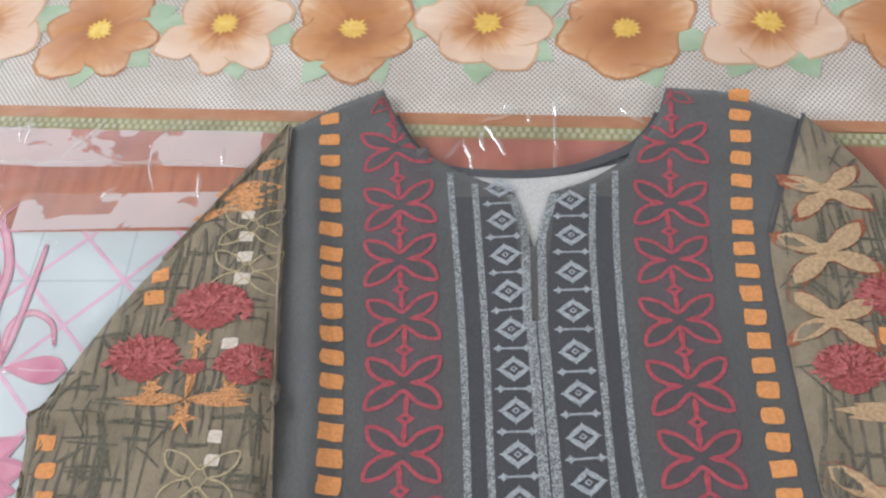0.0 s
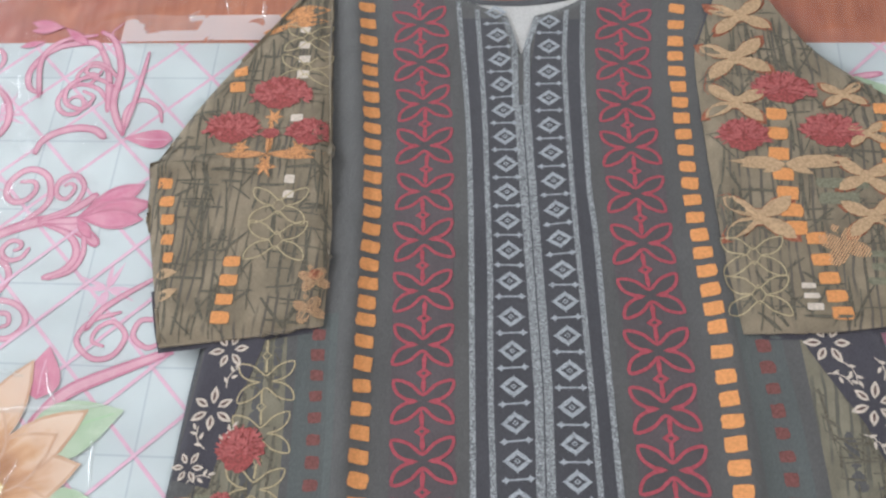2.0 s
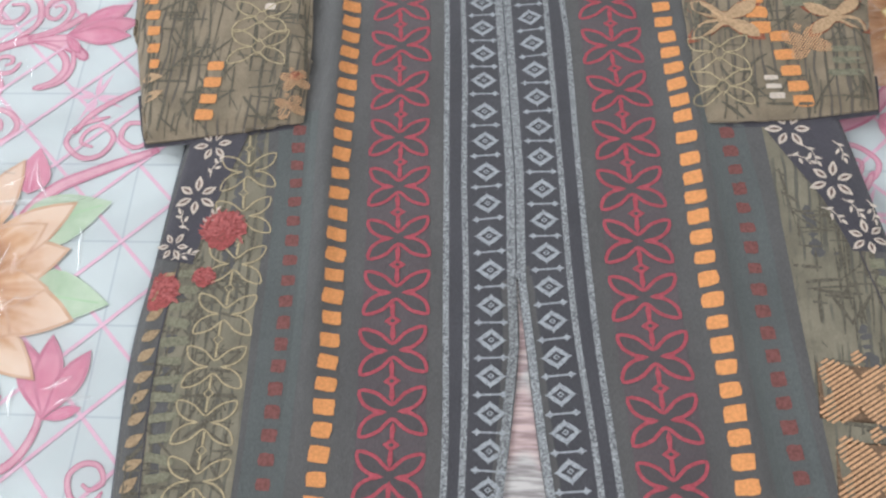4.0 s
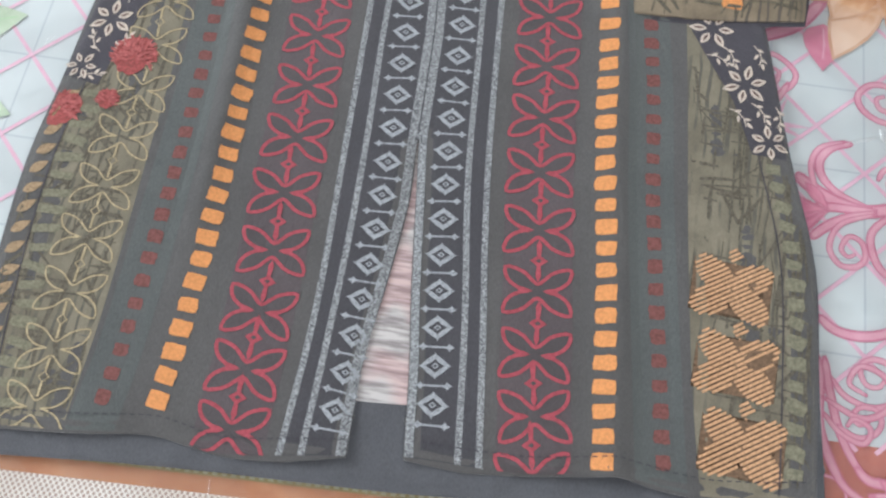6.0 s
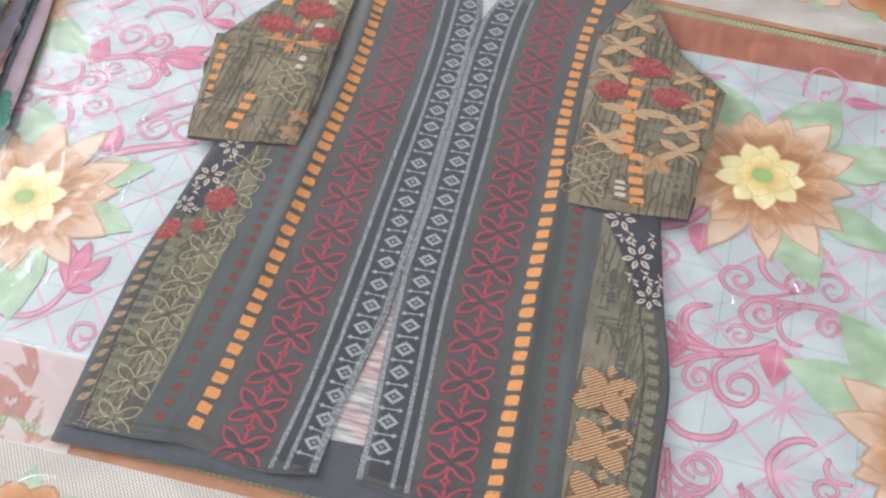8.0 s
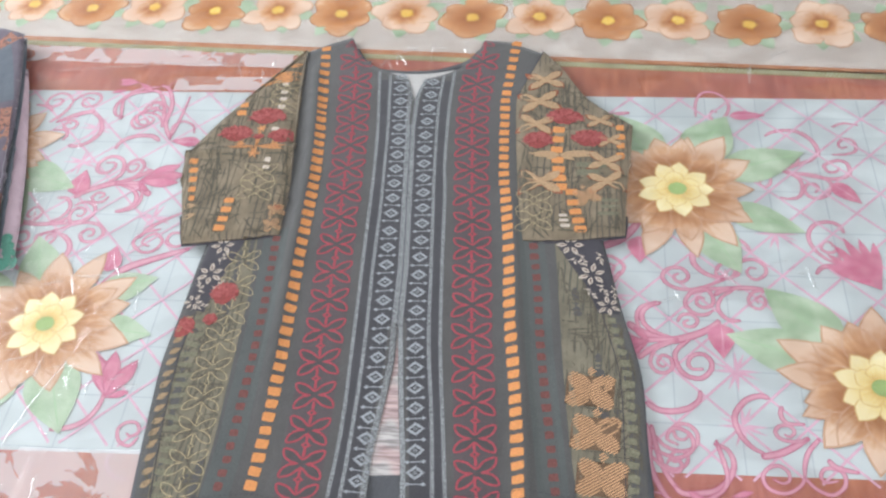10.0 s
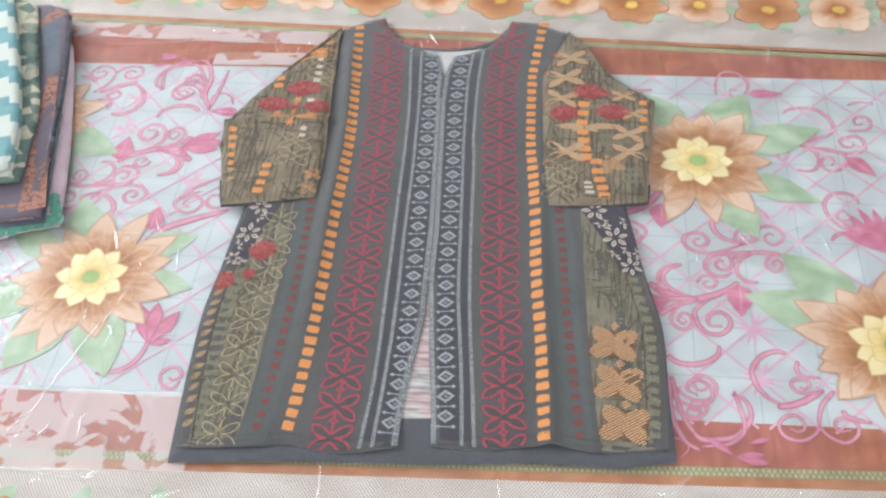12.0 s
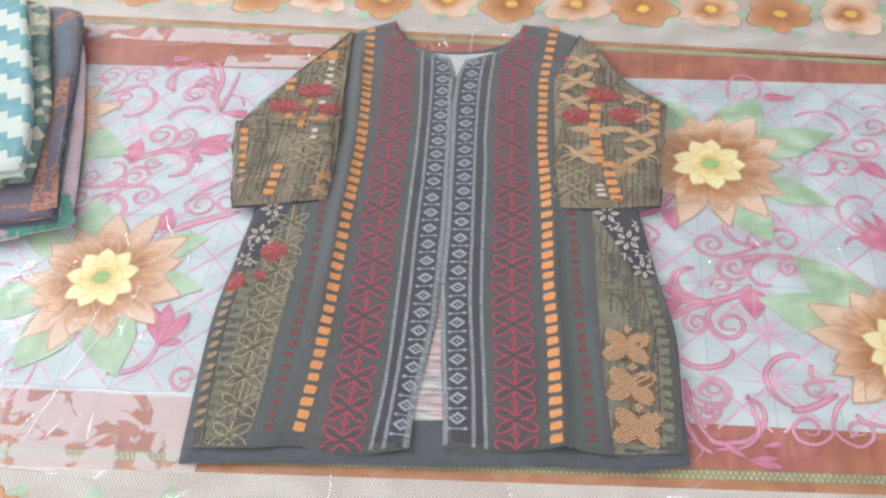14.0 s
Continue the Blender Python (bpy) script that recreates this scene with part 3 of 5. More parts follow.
scroll([(-0.374, 0.747), (-0.392, 0.785), (-0.393, 0.828), (-0.408, 0.865), (-0.425, 0.877)], 0.009)
scroll([(-0.471, 0.792), (-0.480, 0.841), (-0.462, 0.865), (-0.427, 0.872)], 0.007)
scroll([(-0.394, 0.806), (-0.423, 0.818), (-0.443, 0.806), (-0.441, 0.786), (-0.423, 0.779), (-0.414, 0.793), (-0.427, 0.801)], 0.006)
scroll([(-0.395, 0.817), (-0.408, 0.831), (-0.424, 0.836), (-0.429, 0.825), (-0.418, 0.819), (-0.412, 0.826)], 0.0055)
scroll([(-0.374, 0.754), (-0.371, 0.786), (-0.369, 0.822), (-0.368, 0.850)], 0.006)
pink_leaf(-0.323, 0.743, 178, 0.050, 0.022)
pink_leaf(0.502, 0.821, 2, 0.056, 0.020)
pink_leaf(0.634, 0.682, -47, 0.052, 0.028)
pink_leaf(0.357, 0.574, -90, 0.048, 0.034)
pink_leaf(0.456, 0.430, -91, 0.054, 0.036)
for la, ll, lw in ((-10, 0.039, 0.013), (8, 0.036, 0.011), (143, 0.040, 0.011)):
    plume(0.430, 0.172, la, ll, lw)
plume(0.446, 0.190, 17, 0.028, 0.008)
feather(0.668, 0.492, 118, 0.098, 6, 60)
pts_star = [(0.544, 0.585), (0.469, 0.359), (0.470, 0.282), (0.318, 0.470)]
for px, py in pts_star:
    def star(f, turn, px=px, py=py):
        k = Ink()
        for i in range(8):
            k.poly([f(*p) for p in leaf_outline(px, py, 45 * i + 22 * (i % 2), 0.030, 0.005, 6, 0.5)])
        k.lay("lattice_star", PINK_LINE, cloth, flat, 0.0005)
    both(star)


def gather(before, centre, name, label):
    """Puts the pieces of a printed flower under its centre."""
    for ob in [o for o in cloth.children if o not in before and o is not centre]:
        ob.parent = centre
    centre.name = name
    centre["label"] = label


def big_flower(x, y, radius, spin, leaves):
    """A printed tan flower with a yellow heart and green leaves."""
    before = set(cloth.children)
    fl = random.Random(int(1000 * (x + 2)))
    for a, d, ln, w in leaves:
        a = radians(a)
        lx, ly = x + d * radius * math.cos(a), y + d * radius * math.sin(a)
        ang = math.degrees(a) + fl.uniform(-12, 12)
        Ink().poly(leaf_outline(lx, ly, ang, ln * radius, w * radius, 9, 0.75)).lay("green_leaf", LEAF, cloth, flat, -(0.00110 + 8e-6 * len(cloth.children) % 0.00005))
        Ink().ribbon(turned([(0, 0), (0.45 * ln * radius, 0.01 * radius), (0.9 * ln * radius, 0)], lx, ly, ang), 0.0014).lay("leaf_vein", LEAF_VEIN, cloth, flat, -0.00118)
    def petal(name, rim_name, a, ln, wd, power, blade, rim, z):
        """A petal with its own rim; both are drawn about the flower's heart."""
        for what, k, mat, up in ((rim_name, 1.0, rim, 0.0), (name, 0.9, blade, -0.000008)):
            ob = Ink().poly(leaf_outline(0, 0, a, ln * (1.0 if k == 1 else 0.965), wd * k, 9, power)).lay(what, mat, cloth, flat, z + up)
            ob.location = (x, y, 0)

    for ring, (count, r, wd) in enumerate(((13, 1.06, 0.36), (11, 0.84, 0.36))):
        for i in range(count):
            a = spin + 360 * (i + 0.5 * ring) / count + fl.uniform(-6, 6)
            petal("petal", "petal_rim", a, radius * r * fl.uniform(0.84, 1.08), radius * wd * fl.uniform(0.85, 1.15), 1.35, PETAL, PETAL_RIM, -(0.00122 + 0.00024 * ring + 0.000016 * i))
    for i in range(14):
        a = spin + 40 * i * 2 + (20 if i > 8 else 0) + fl.uniform(-6, 6)
        petal("yellow_petal", "yellow_petal_rim", a, radius * (0.47 if i < 9 else 0.29) * fl.uniform(0.92, 1.06), radius * 0.25, 1.5, YELLOW, YELLOW_RIM, -(0.00172 + 0.000016 * i))
    centre = Ink().poly([(x + radius * 0.11 * math.cos(q), y + radius * 0.1 * math.sin(q)) for q in np.linspace(0, 5.9, 12)]).lay("flower_centre", SAGE, cloth, flat, -0.00200)
    gather(before, centre, "printed_flower", "large tan printed flower with a yellow heart")


FIVE = ((114, 0.45, 1.05, 0.62), (66, 0.5, 0.95, 0.66), (28, 0.55, 1.15, 0.55), (-28, 0.55, 1.0, 0.42), (-64, 0.5, 0.9, 0.52))
TWO = ((151, 0.55, 1.05, 0.56), (123, 0.52, 1.08, 0.60))
for fx, fy, fs, leaves in ((0.415, 0.665, 0, FIVE), (0.640, 0.343, 118, TWO), (-0.450, 0.387, 180, FIVE), (-0.675, 0.711, 298, TWO)):
    half_turn = 180 if fx < 0 else 0
    big_flower(fx, fy, 0.121, fs, [(a + half_turn, d, ln, w) for a, d, ln, w in leaves])
for lx, ly, la, ll, lw in ((-0.395, 0.440, 22, 0.088, 0.052), (-0.385, 0.386, -6, 0.090, 0.050)):
    Ink().poly(leaf_outline(lx, ly, la, ll, lw, 9, 0.75)).lay("green_leaf", LEAF, cloth, flat, -(0.00110 + 8e-6 * len(cloth.children) % 0.00005))
    Ink().ribbon(turned([(0, 0), (0.5 * ll, 0.001), (0.9 * ll, 0)], lx, ly, la), 0.0014).lay("leaf_vein", LEAF_VEIN, cloth, flat, -0.00118)


def lace_flower(x, y, light, spin, up):
    """A flower of the lace border."""
    before = set(cloth.children)
    fl = random.Random(int(3000 + 1000 * x))
    for a in (spin + 40, spin + 150, spin + 205, spin + 268, spin + 325):
        a = a if up else a + 180
        q = radians(a)
        Ink().poly(leaf_outline(x + 0.035 * math.cos(q), y + 0.030 * math.sin(q), a, 0.040, 0.028, 7, 0.8)).lay("green_leaf", LEAF, cloth, flat, -0.00044 - fl.uniform(0.0, 0.00014))
    for i in range(6):
        a = spin + 60 * i + fl.uniform(-9, 9)
        ln, wd = 0.064 * fl.uniform(0.82, 1.10), 0.050 * fl.uniform(0.80, 1.20)
        loc = [(ln * u * (1.03 if 0.8 < u < 1 else 1), 0.5 * wd * math.sin(math.pi * u ** 1.25) ** 0.85 * fl.uniform(0.86, 1.10) if 0 < u < 1 else 0) for u in np.linspace(0, 1, 11)]
        loc += [(u * fl.uniform(0.98, 1.03), -v * fl.uniform(0.85, 1.05)) for u, v in loc[-2:0:-1]]
        for what, k, mat, up in (("petal_rim", 1.0, PEACH_RIM if light else RUST_RIM, 0.0), ("petal", 0.95, PEACH_PETAL if light else RUST_PETAL, 0.00001)):
            ob = Ink().poly(turned(loc, 0, 0, a, k)).lay(what, mat, cloth, flat, -(0.0006 + 0.00002 * i + up))
            ob.location = (x, y, 0)
    k = Ink()
    for i in range(14):
        k.poly(leaf_outline(x, y, 25.7 * i, 0.014 * fl.uniform(0.8, 1.1), 0.0055, 5, 0.8))
    gather(before, k.lay("flower_centre", GOLD, cloth, flat, -0.0008), "border_flower", "peach printed border flower" if light else "rust printed border flower")


for i in range(15):
    x = -0.856 + 0.1175 * i
    lace_flower(x + 0.003, 1.068 - 0.036 * x + (0.004 if i % 2 else -0.003), i % 2 == 1, 90 + 24 * (i % 3), True)
    lace_flower(x + 0.035, 0.013 + 0.015 * x + (0.004 if i % 2 else -0.003), i % 2 == 0, 270 + 24 * (i % 3), False)

# clear film over the tablecloth
film_mat = bpy.data.materials.new("clear_plastic_film")
film_mat.use_nodes = True
fn, fl_ = film_mat.node_tree.nodes, film_mat.node_tree.links
fn.remove(fn["Principled BSDF"])
clear, gloss, mixer, fres, co, no, bp = (fn.new("ShaderNode" + k) for k in ("BsdfTransparent", "BsdfGlossy", "MixShader", "Fresnel", "TexCoord", "TexNoise", "Bump"))
gloss.inputs["Roughness"].default_value = 0.16
fres.inputs["IOR"].default_value = 1.52
no.inputs["Scale"].default_value, no.inputs["Detail"].default_value, no.inputs["Distortion"].default_value = 15, 4, 1.4
bp.inputs["Strength"].default_value, bp.inputs["Distance"].default_value = 0.32, 0.0075
fl_.new(co.outputs["Object"], no.inputs["Vector"])
crinkle, warp, add, blend = (fn.new("ShaderNode" + k) for k in ("TexVoronoi", "TexNoise", "VectorMath", "Math"))
warp.inputs["Scale"].default_value, warp.inputs["Detail"].default_value = 22, 3
add.operation = "MULTIPLY_ADD"
add.inputs[1].default_value = (0.10, 0.06, 0.0)
fl_.new(co.outputs["Object"], warp.inputs["Vector"])
fl_.new(warp.outputs["Color"], add.inputs[0])
fl_.new(co.outputs["Object"], add.inputs[2])
crinkle.inputs["Scale"].default_value = 17
fl_.new(add.outputs[0], crinkle.inputs["Vector"])
blend.operation = "MULTIPLY_ADD"
blend.inputs[1].default_value = 0.55
fl_.new(crinkle.outputs["Distance"], blend.inputs[0])
fl_.new(no.outputs["Fac"], blend.inputs[2])
fl_.new(blend.outputs[0], bp.inputs["Height"])
fl_.new(bp.outputs[0], gloss.inputs["Normal"])
fl_.new(bp.outputs[0], fres.inputs["Normal"])
patch, edge, weight = (fn.new("ShaderNode" + k) for k in ("TexNoise", "ValToRGB", "Math"))
stretch = fn.new("ShaderNodeMapping")
stretch.inputs["Scale"].default_value = (0.75, 1.3, 1.0)
fl_.new(co.outputs["Object"], stretch.inputs[0])
fl_.new(stretch.outputs[0], patch.inputs["Vector"])
patch.inputs["Scale"].default_value, patch.inputs["Detail"].default_value, patch.inputs["Distortion"].default_value = 20, 7, 0.9
edge.color_ramp.elements[0].position, edge.color_ramp.elements[0].color = 0.470, (0.12, 0.12, 0.12, 1)
edge.color_ramp.elements[1].position, edge.color_ramp.elements[1].color = 0.482, (1, 1, 1, 1)
fl_.new(patch.outputs["Fac"], edge.inputs[0])
weight.operation = "MULTIPLY"
fl_.new(edge.outputs[0], weight.inputs[0])
fl_.new(fres.outputs[0], weight.inputs[1])
fl_.new(weight.outputs[0], mixer.inputs[0])
fl_.new(clear.outputs[0], mixer.inputs[1])
fl_.new(gloss.outputs[0], mixer.inputs[2])
fl_.new(mixer.outputs[0], fn["Material Output"].inputs[0])


def film_height(x, y):
    crease = 0.0
    for cx, slope in ((-0.385, 0.05), (-0.055, -0.03), (0.52, 0.02)):
        if abs(x) > 0.37 or y < 0.07:
            crease += 0.0022 * math.exp(-((x - cx - slope * (y - 0.2)) / 0.004) ** 2)
    for cy, slope in ((0.935, 0.012), (0.165, -0.01)):
        if abs(x) > 0.40 or y > 1.0:
            crease += 0.0030 * math.exp(-((y - cy - slope * x) / 0.007) ** 2) * (0.5 + noise.noise((x * 6, cy, 0)))
    return 0.0032 + 0.0004 * noise.noise((x * 7, y * 7, 2.0)) + max(0.0, crease)


nx, ny = 300, 240
gx, gy = np.linspace(-1.3, 1.3, nx), np.linspace(-0.5, 1.7, ny)
me = bpy.data.meshes.new("plastic_film")
me.from_pydata([(float(x), float(y), film_height(x, y)) for y in gy for x in gx], [],
               [(j * nx + i, j * nx + i + 1, (j + 1) * nx + i + 1, (j + 1) * nx + i) for j in range(ny - 1) for i in range(nx - 1)])
film = placed("plastic_film", me, film_mat)
me.shade_smooth()
film.visible_shadow = False
tagged(film, "clear wrinkled plastic film spread over the printed tablecloth", "plastic sheet")

# sharp creases in the film, thin raised folds that catch the window
crease_mat = bpy.data.materials.new("creased_plastic_film")
crease_mat.use_nodes = True
kn, kl = crease_mat.node_tree.nodes, crease_mat.node_tree.links
kn.remove(kn["Principled BSDF"])
k_clear, k_gloss, k_mix = (kn.new("ShaderNode" + q) for q in ("BsdfTransparent", "BsdfGlossy", "MixShader"))
k_gloss.inputs["Roughness"].default_value = 0.22
k_mix.inputs[0].default_value = 0.25
kl.new(k_clear.outputs[0], k_mix.inputs[1])
kl.new(k_gloss.outputs[0], k_mix.inputs[2])
kl.new(k_mix.outputs[0], kn["Material Output"].inputs[0])


def film_crease(x, y, angle, length, width, seed):
    """A wavering, low ridge in the film, five points across."""
    r4 = random.Random(seed)
    n, bend = max(6, int(length / 0.008)), r4.uniform(-0.15, 0.15)
    line = []
    for t in np.linspace(0, 1, n):
        line.append(turned([(length * t, length * bend * t * (1 - t) + 0.003 * noise.noise((seed, 9 * t * length / 0.1, 0.5)))], x, y, angle)[0])
    verts, faces = [], []
    for i, (px, py) in enumerate(line):
        a, b = line[max(0, i - 1)], line[min(n - 1, i + 1)]
        d = math.dist(a, b) or 1
        nx_, ny_ = -(b[1] - a[1]) / d, (b[0] - a[0]) / d
        w = width * math.sin(math.pi * (0.06 + 0.88 * i / (n - 1))) * (0.7 + 0.6 * abs(noise.noise((seed * 3.1, i * 0.4, 2.0))))
        for j in range(5):
            u = j / 2 - 1
            verts.append((px + nx_ * w * u, py + ny_ * w * u, film_height(px, py) + 0.0004 + 0.55 * w * (1 - u * u)))
    for i in range(n - 1):
        for j in range(4):
            q = 5 * i + j
            faces.append((q, q + 1, q + 6, q + 5))
    me = bpy.data.meshes.new("film_crease")
    me.from_pydata(verts, [], faces)
    ob = placed("film_crease", me, crease_mat, film)
    me.shade_smooth()
    ob.visible_shadow = False


film_crease(-0.388, 0.352, -106, 0.25, 0.0035, 1)
film_crease(-0.62, 0.905, 2, 0.42, 0.0030, 2)
film_crease(-0.44, 0.470, 3, 0.11, 0.0040, 3)
film_crease(0.155, 0.120, -80, 0.12, 0.0020, 4)
film_crease(-0.06, 0.120, -84, 0.12, 0.0020, 5)
film_crease(-0.80, 0.090, -3, 0.62, 0.0030, 6)
film_crease(-0.05, 0.075, 4, 0.50, 0.0030, 7)
cr = random.Random(77)
for x0_, x1_, y0_, y1_, count in ((-0.80, -0.32, 0.22, 0.52, 26), (-0.80, -0.26, 0.14, 0.21, 10), (-0.7, 0.2, -0.06, 0.09, 22), (-0.05, 0.09, 0.925, 0.99, 14), (-0.55, -0.2, 0.88, 0.99, 9), (0.37, 0.62, 0.45, 0.62, 9), (0.25, 0.50, 0.10, 0.14, 5), (0.2, 0.6, 0.93, 0.99, 6)):
    for i in range(count):
        film_crease(cr.uniform(x0_, x1_), cr.uniform(y0_, y1_), cr.choice((-70, 20, 35, -105, 5)) + cr.uniform(-25, 25), cr.uniform(0.012, 0.05), cr.uniform(0.0014, 0.0042), cr.randint(10, 9999))

# milky glare on the film along the wood bands, painted as patchy diffuse sheets
cloudy = bpy.data.materials.new("painted_glare_haze")
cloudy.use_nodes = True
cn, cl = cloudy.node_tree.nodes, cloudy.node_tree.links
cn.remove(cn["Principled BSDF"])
seen, milk, mixing, place, haze_noise, limit = (cn.new("ShaderNode" + k) for k in ("BsdfTransparent", "BsdfDiffuse", "MixShader", "TexCoord", "TexNoise", "ValToRGB"))
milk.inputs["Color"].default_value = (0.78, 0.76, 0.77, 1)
haze_noise.inputs["Scale"].default_value, haze_noise.inputs["Detail"].default_value, haze_noise.inputs["Distortion"].default_value = 17, 6, 1.0
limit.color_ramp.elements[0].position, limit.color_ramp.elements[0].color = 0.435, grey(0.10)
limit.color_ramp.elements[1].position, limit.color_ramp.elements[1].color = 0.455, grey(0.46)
cl.new(place.outputs["Object"], haze_noise.inputs["Vector"])
cl.new(haze_noise.outputs["Fac"], limit.inputs[0])
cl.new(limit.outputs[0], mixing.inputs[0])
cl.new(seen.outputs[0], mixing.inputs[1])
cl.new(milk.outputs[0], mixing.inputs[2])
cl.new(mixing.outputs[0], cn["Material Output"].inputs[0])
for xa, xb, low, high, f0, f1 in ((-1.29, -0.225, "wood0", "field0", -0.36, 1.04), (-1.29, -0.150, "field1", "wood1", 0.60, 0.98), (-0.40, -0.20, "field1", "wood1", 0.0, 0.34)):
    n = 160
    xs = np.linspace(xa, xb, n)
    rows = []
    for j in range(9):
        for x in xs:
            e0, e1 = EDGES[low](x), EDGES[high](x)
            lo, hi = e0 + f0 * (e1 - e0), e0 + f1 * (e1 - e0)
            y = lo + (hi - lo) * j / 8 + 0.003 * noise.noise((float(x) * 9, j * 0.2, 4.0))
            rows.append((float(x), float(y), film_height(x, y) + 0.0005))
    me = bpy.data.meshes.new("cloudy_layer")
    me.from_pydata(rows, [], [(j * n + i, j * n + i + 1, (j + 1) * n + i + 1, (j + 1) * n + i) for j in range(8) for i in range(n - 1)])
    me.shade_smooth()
    layer = placed("cloudy_layer", me, cloudy, film, "milky patchy sheet painted as glare on the plastic film")
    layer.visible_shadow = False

# ---- the kurta ----
kurta = tagged(new("kurta"), "charcoal printed cotton kurta with olive sleeves, laid flat", "kurta")

NECK = [(-0.113, 0.993), (-0.097, 0.958), (-0.080, 0.933), (-0.057, 0.916), (-0.013, 0.910), (0.033, 0.913), (0.067, 0.925), (0.088, 0.937), (0.104, 0.958), (0.114, 0.987)]
LEFT_SIDE = [(-0.257, 0.520), (-0.262, 0.410), (-0.266, 0.330), (-0.259, 0.230)]
RIGHT_SIDE = [(0.307, 0.559), (0.331, 0.437), (0.352, 0.343), (0.356, 0.250)]

back_outline = (curve_through(NECK, 5) + curve_through([(0.163, 0.980), (0.213, 0.952)], 3)
                + curve_through([(0.205, 0.88), (0.24, 0.78), (0.285, 0.65)] + RIGHT_SIDE + [(0.362, 0.156)], 5)
                + curve_through([(0.300, 0.143), (0.190, 0.140), (0.070, 0.130), (-0.095, 0.121), (-0.247, 0.107)], 5)
                + curve_through(LEFT_SIDE[::-1] + [(-0.245, 0.62), (-0.21, 0.75), (-0.182, 0.88)], 5)
                + curve_through([(-0.185, 0.954), (-0.149, 0.977)], 3))
back_edge = edge_distance(back_outline)


def back_height(x, y):
    pucker = 0.0016 * smooth01((0.20 - y) / 0.06) * noise.noise((x * 55, y * 20, 3.0))
    return 0.0046 + 0.0016 * smooth01(back_edge(x, y) / 0.009) * smooth01((0.22 - y) / 0.05) + 0.0016 * smooth01(back_edge(x, y) / 0.007) + 0.5 * wrinkle(x, y) + pucker


sheet("back_panel", back_outline, 0.005, back_height, BACK, kurta, "plain dark slate cotton back")

SLIT_L = [(0.0375, 0.400), (0.0405, 0.345), (0.0355, 0.275), (0.0300, 0.215), (0.0320, 0.147)]
SLIT_R = [(0.0710, 0.152), (0.0630, 0.220), (0.0545, 0.275), (0.0455, 0.345), (0.0382, 0.400)]
front_outline = ([(-0.113, 0.993)] + curve_through([(-0.0975, 0.957), (-0.081, 0.931), (-0.057, 0.9135)], 5)
                 + curve_through([(-0.050, 0.908), (-0.028, 0.898), (-0.004, 0.886)], 4)
                 + [(0.0005, 0.872), (0.0050, 0.856), (0.0098, 0.840), (0.0112, 0.840), (0.0145, 0.856), (0.0188, 0.872)]
                 + curve_through([(0.0225, 0.887), (0.052, 0.899), (0.080, 0.917)], 4)
                 + curve_through([(0.0885, 0.935), (0.105, 0.957), (0.114, 0.987)], 5)
                 + curve_through([(0.163, 0.980), (0.213, 0.952)], 3)
                 + curve_through([(0.204, 0.88), (0.236, 0.78), (0.281, 0.65), (0.304, 0.559), (0.328, 0.437), (0.349, 0.343), (0.353, 0.250), (0.353, 0.169)], 5)
                 + curve_through([(0.315, 0.163), (0.276, 0.159), (0.246, 0.160), (0.217, 0.163), (0.150, 0.154), (0.110, 0.150)], 4)
                 + curve_through(SLIT_R, 5) + curve_through(SLIT_L, 5)
                 + curve_through([(-0.010, 0.137), (-0.052, 0.134), (-0.085, 0.138), (-0.109, 0.140), (-0.164, 0.132), (-0.241, 0.125)], 4)
                 + curve_through([(-0.256, 0.230), (-0.263, 0.330), (-0.259, 0.410), (-0.253, 0.520), (-0.241, 0.62), (-0.206, 0.75), (-0.181, 0.88)], 5)
                 + curve_through([(-0.185, 0.954), (-0.149, 0.977)], 3))
front_edge = edge_distance(front_outline)


def front_height(x, y):
    h = 0.0072 + 0.0020 * smooth01(front_edge(x, y) / 0.008) + wrinkle(x, y)
    # the hem lifts in a few soft waves
    h += 0.0045 * smooth01((0.22 - y) / 0.08) * (0.5 + 0.5 * math.sin(x * 34 + 0.6))
    # a long pressed fold beside the right orange column, and a fainter one by the left
    d = x - column_ro(y) - 0.009
    h += 0.0075 * math.exp(-(d / (0.012 if d < 0 else 0.010)) ** 2) * smooth01((0.72 - y) / 0.2)
    d = x - column_lo(y) + 0.012
    h += 0.0075 * math.exp(-(d / (0.012 if d < 0 else 0.011)) ** 2) * smooth01((y - 0.20) / 0.25) * smooth01((0.96 - y) / 0.08)
    d = x - column_rx(y) - 0.020
    h += 0.0018 * math.exp(-(d / 0.009) ** 2) * smooth01((0.55 - y) / 0.1)
    return h


column_lo = column((0.975, -0.156), (0.832, -0.137), (0.729, -0.125), (0.636, -0.118), (0.52, -0.114), (0.42, -0.109), (0.346, -0.106), (0.235, -0.105), (0.14, -0.108))
column_lr = column((0.99, -0.109), (0.933, -0.098), (0.822, -0.085), (0.731, -0.077), (0.631, -0.071), (0.533, -0.066), (0.434, -0.060), (0.340, -0.056), (0.240, -0.052), (0.13, -0.051))
column_l1 = column((0.915, -0.055), (0.771, -0.039), (0.677, -0.032), (0.600, -0.028), (0.387, -0.018), (0.251, -0.012), (0.13, -0.0145))
column_l2 = column((0.910, -0.036), (0.771, -0.023), (0.678, -0.017), (0.600, -0.012), (0.491, -0.008), (0.387, -0.002), (0.280, 0.001), (0.13, 0.001))
column_ld = column((0.90, -0.017), (0.797, -0.007), (0.709, -0.001), (0.630, 0.003), (0.503, 0.010), (0.378, 0.018), (0.232, 0.020), (0.13, 0.015))
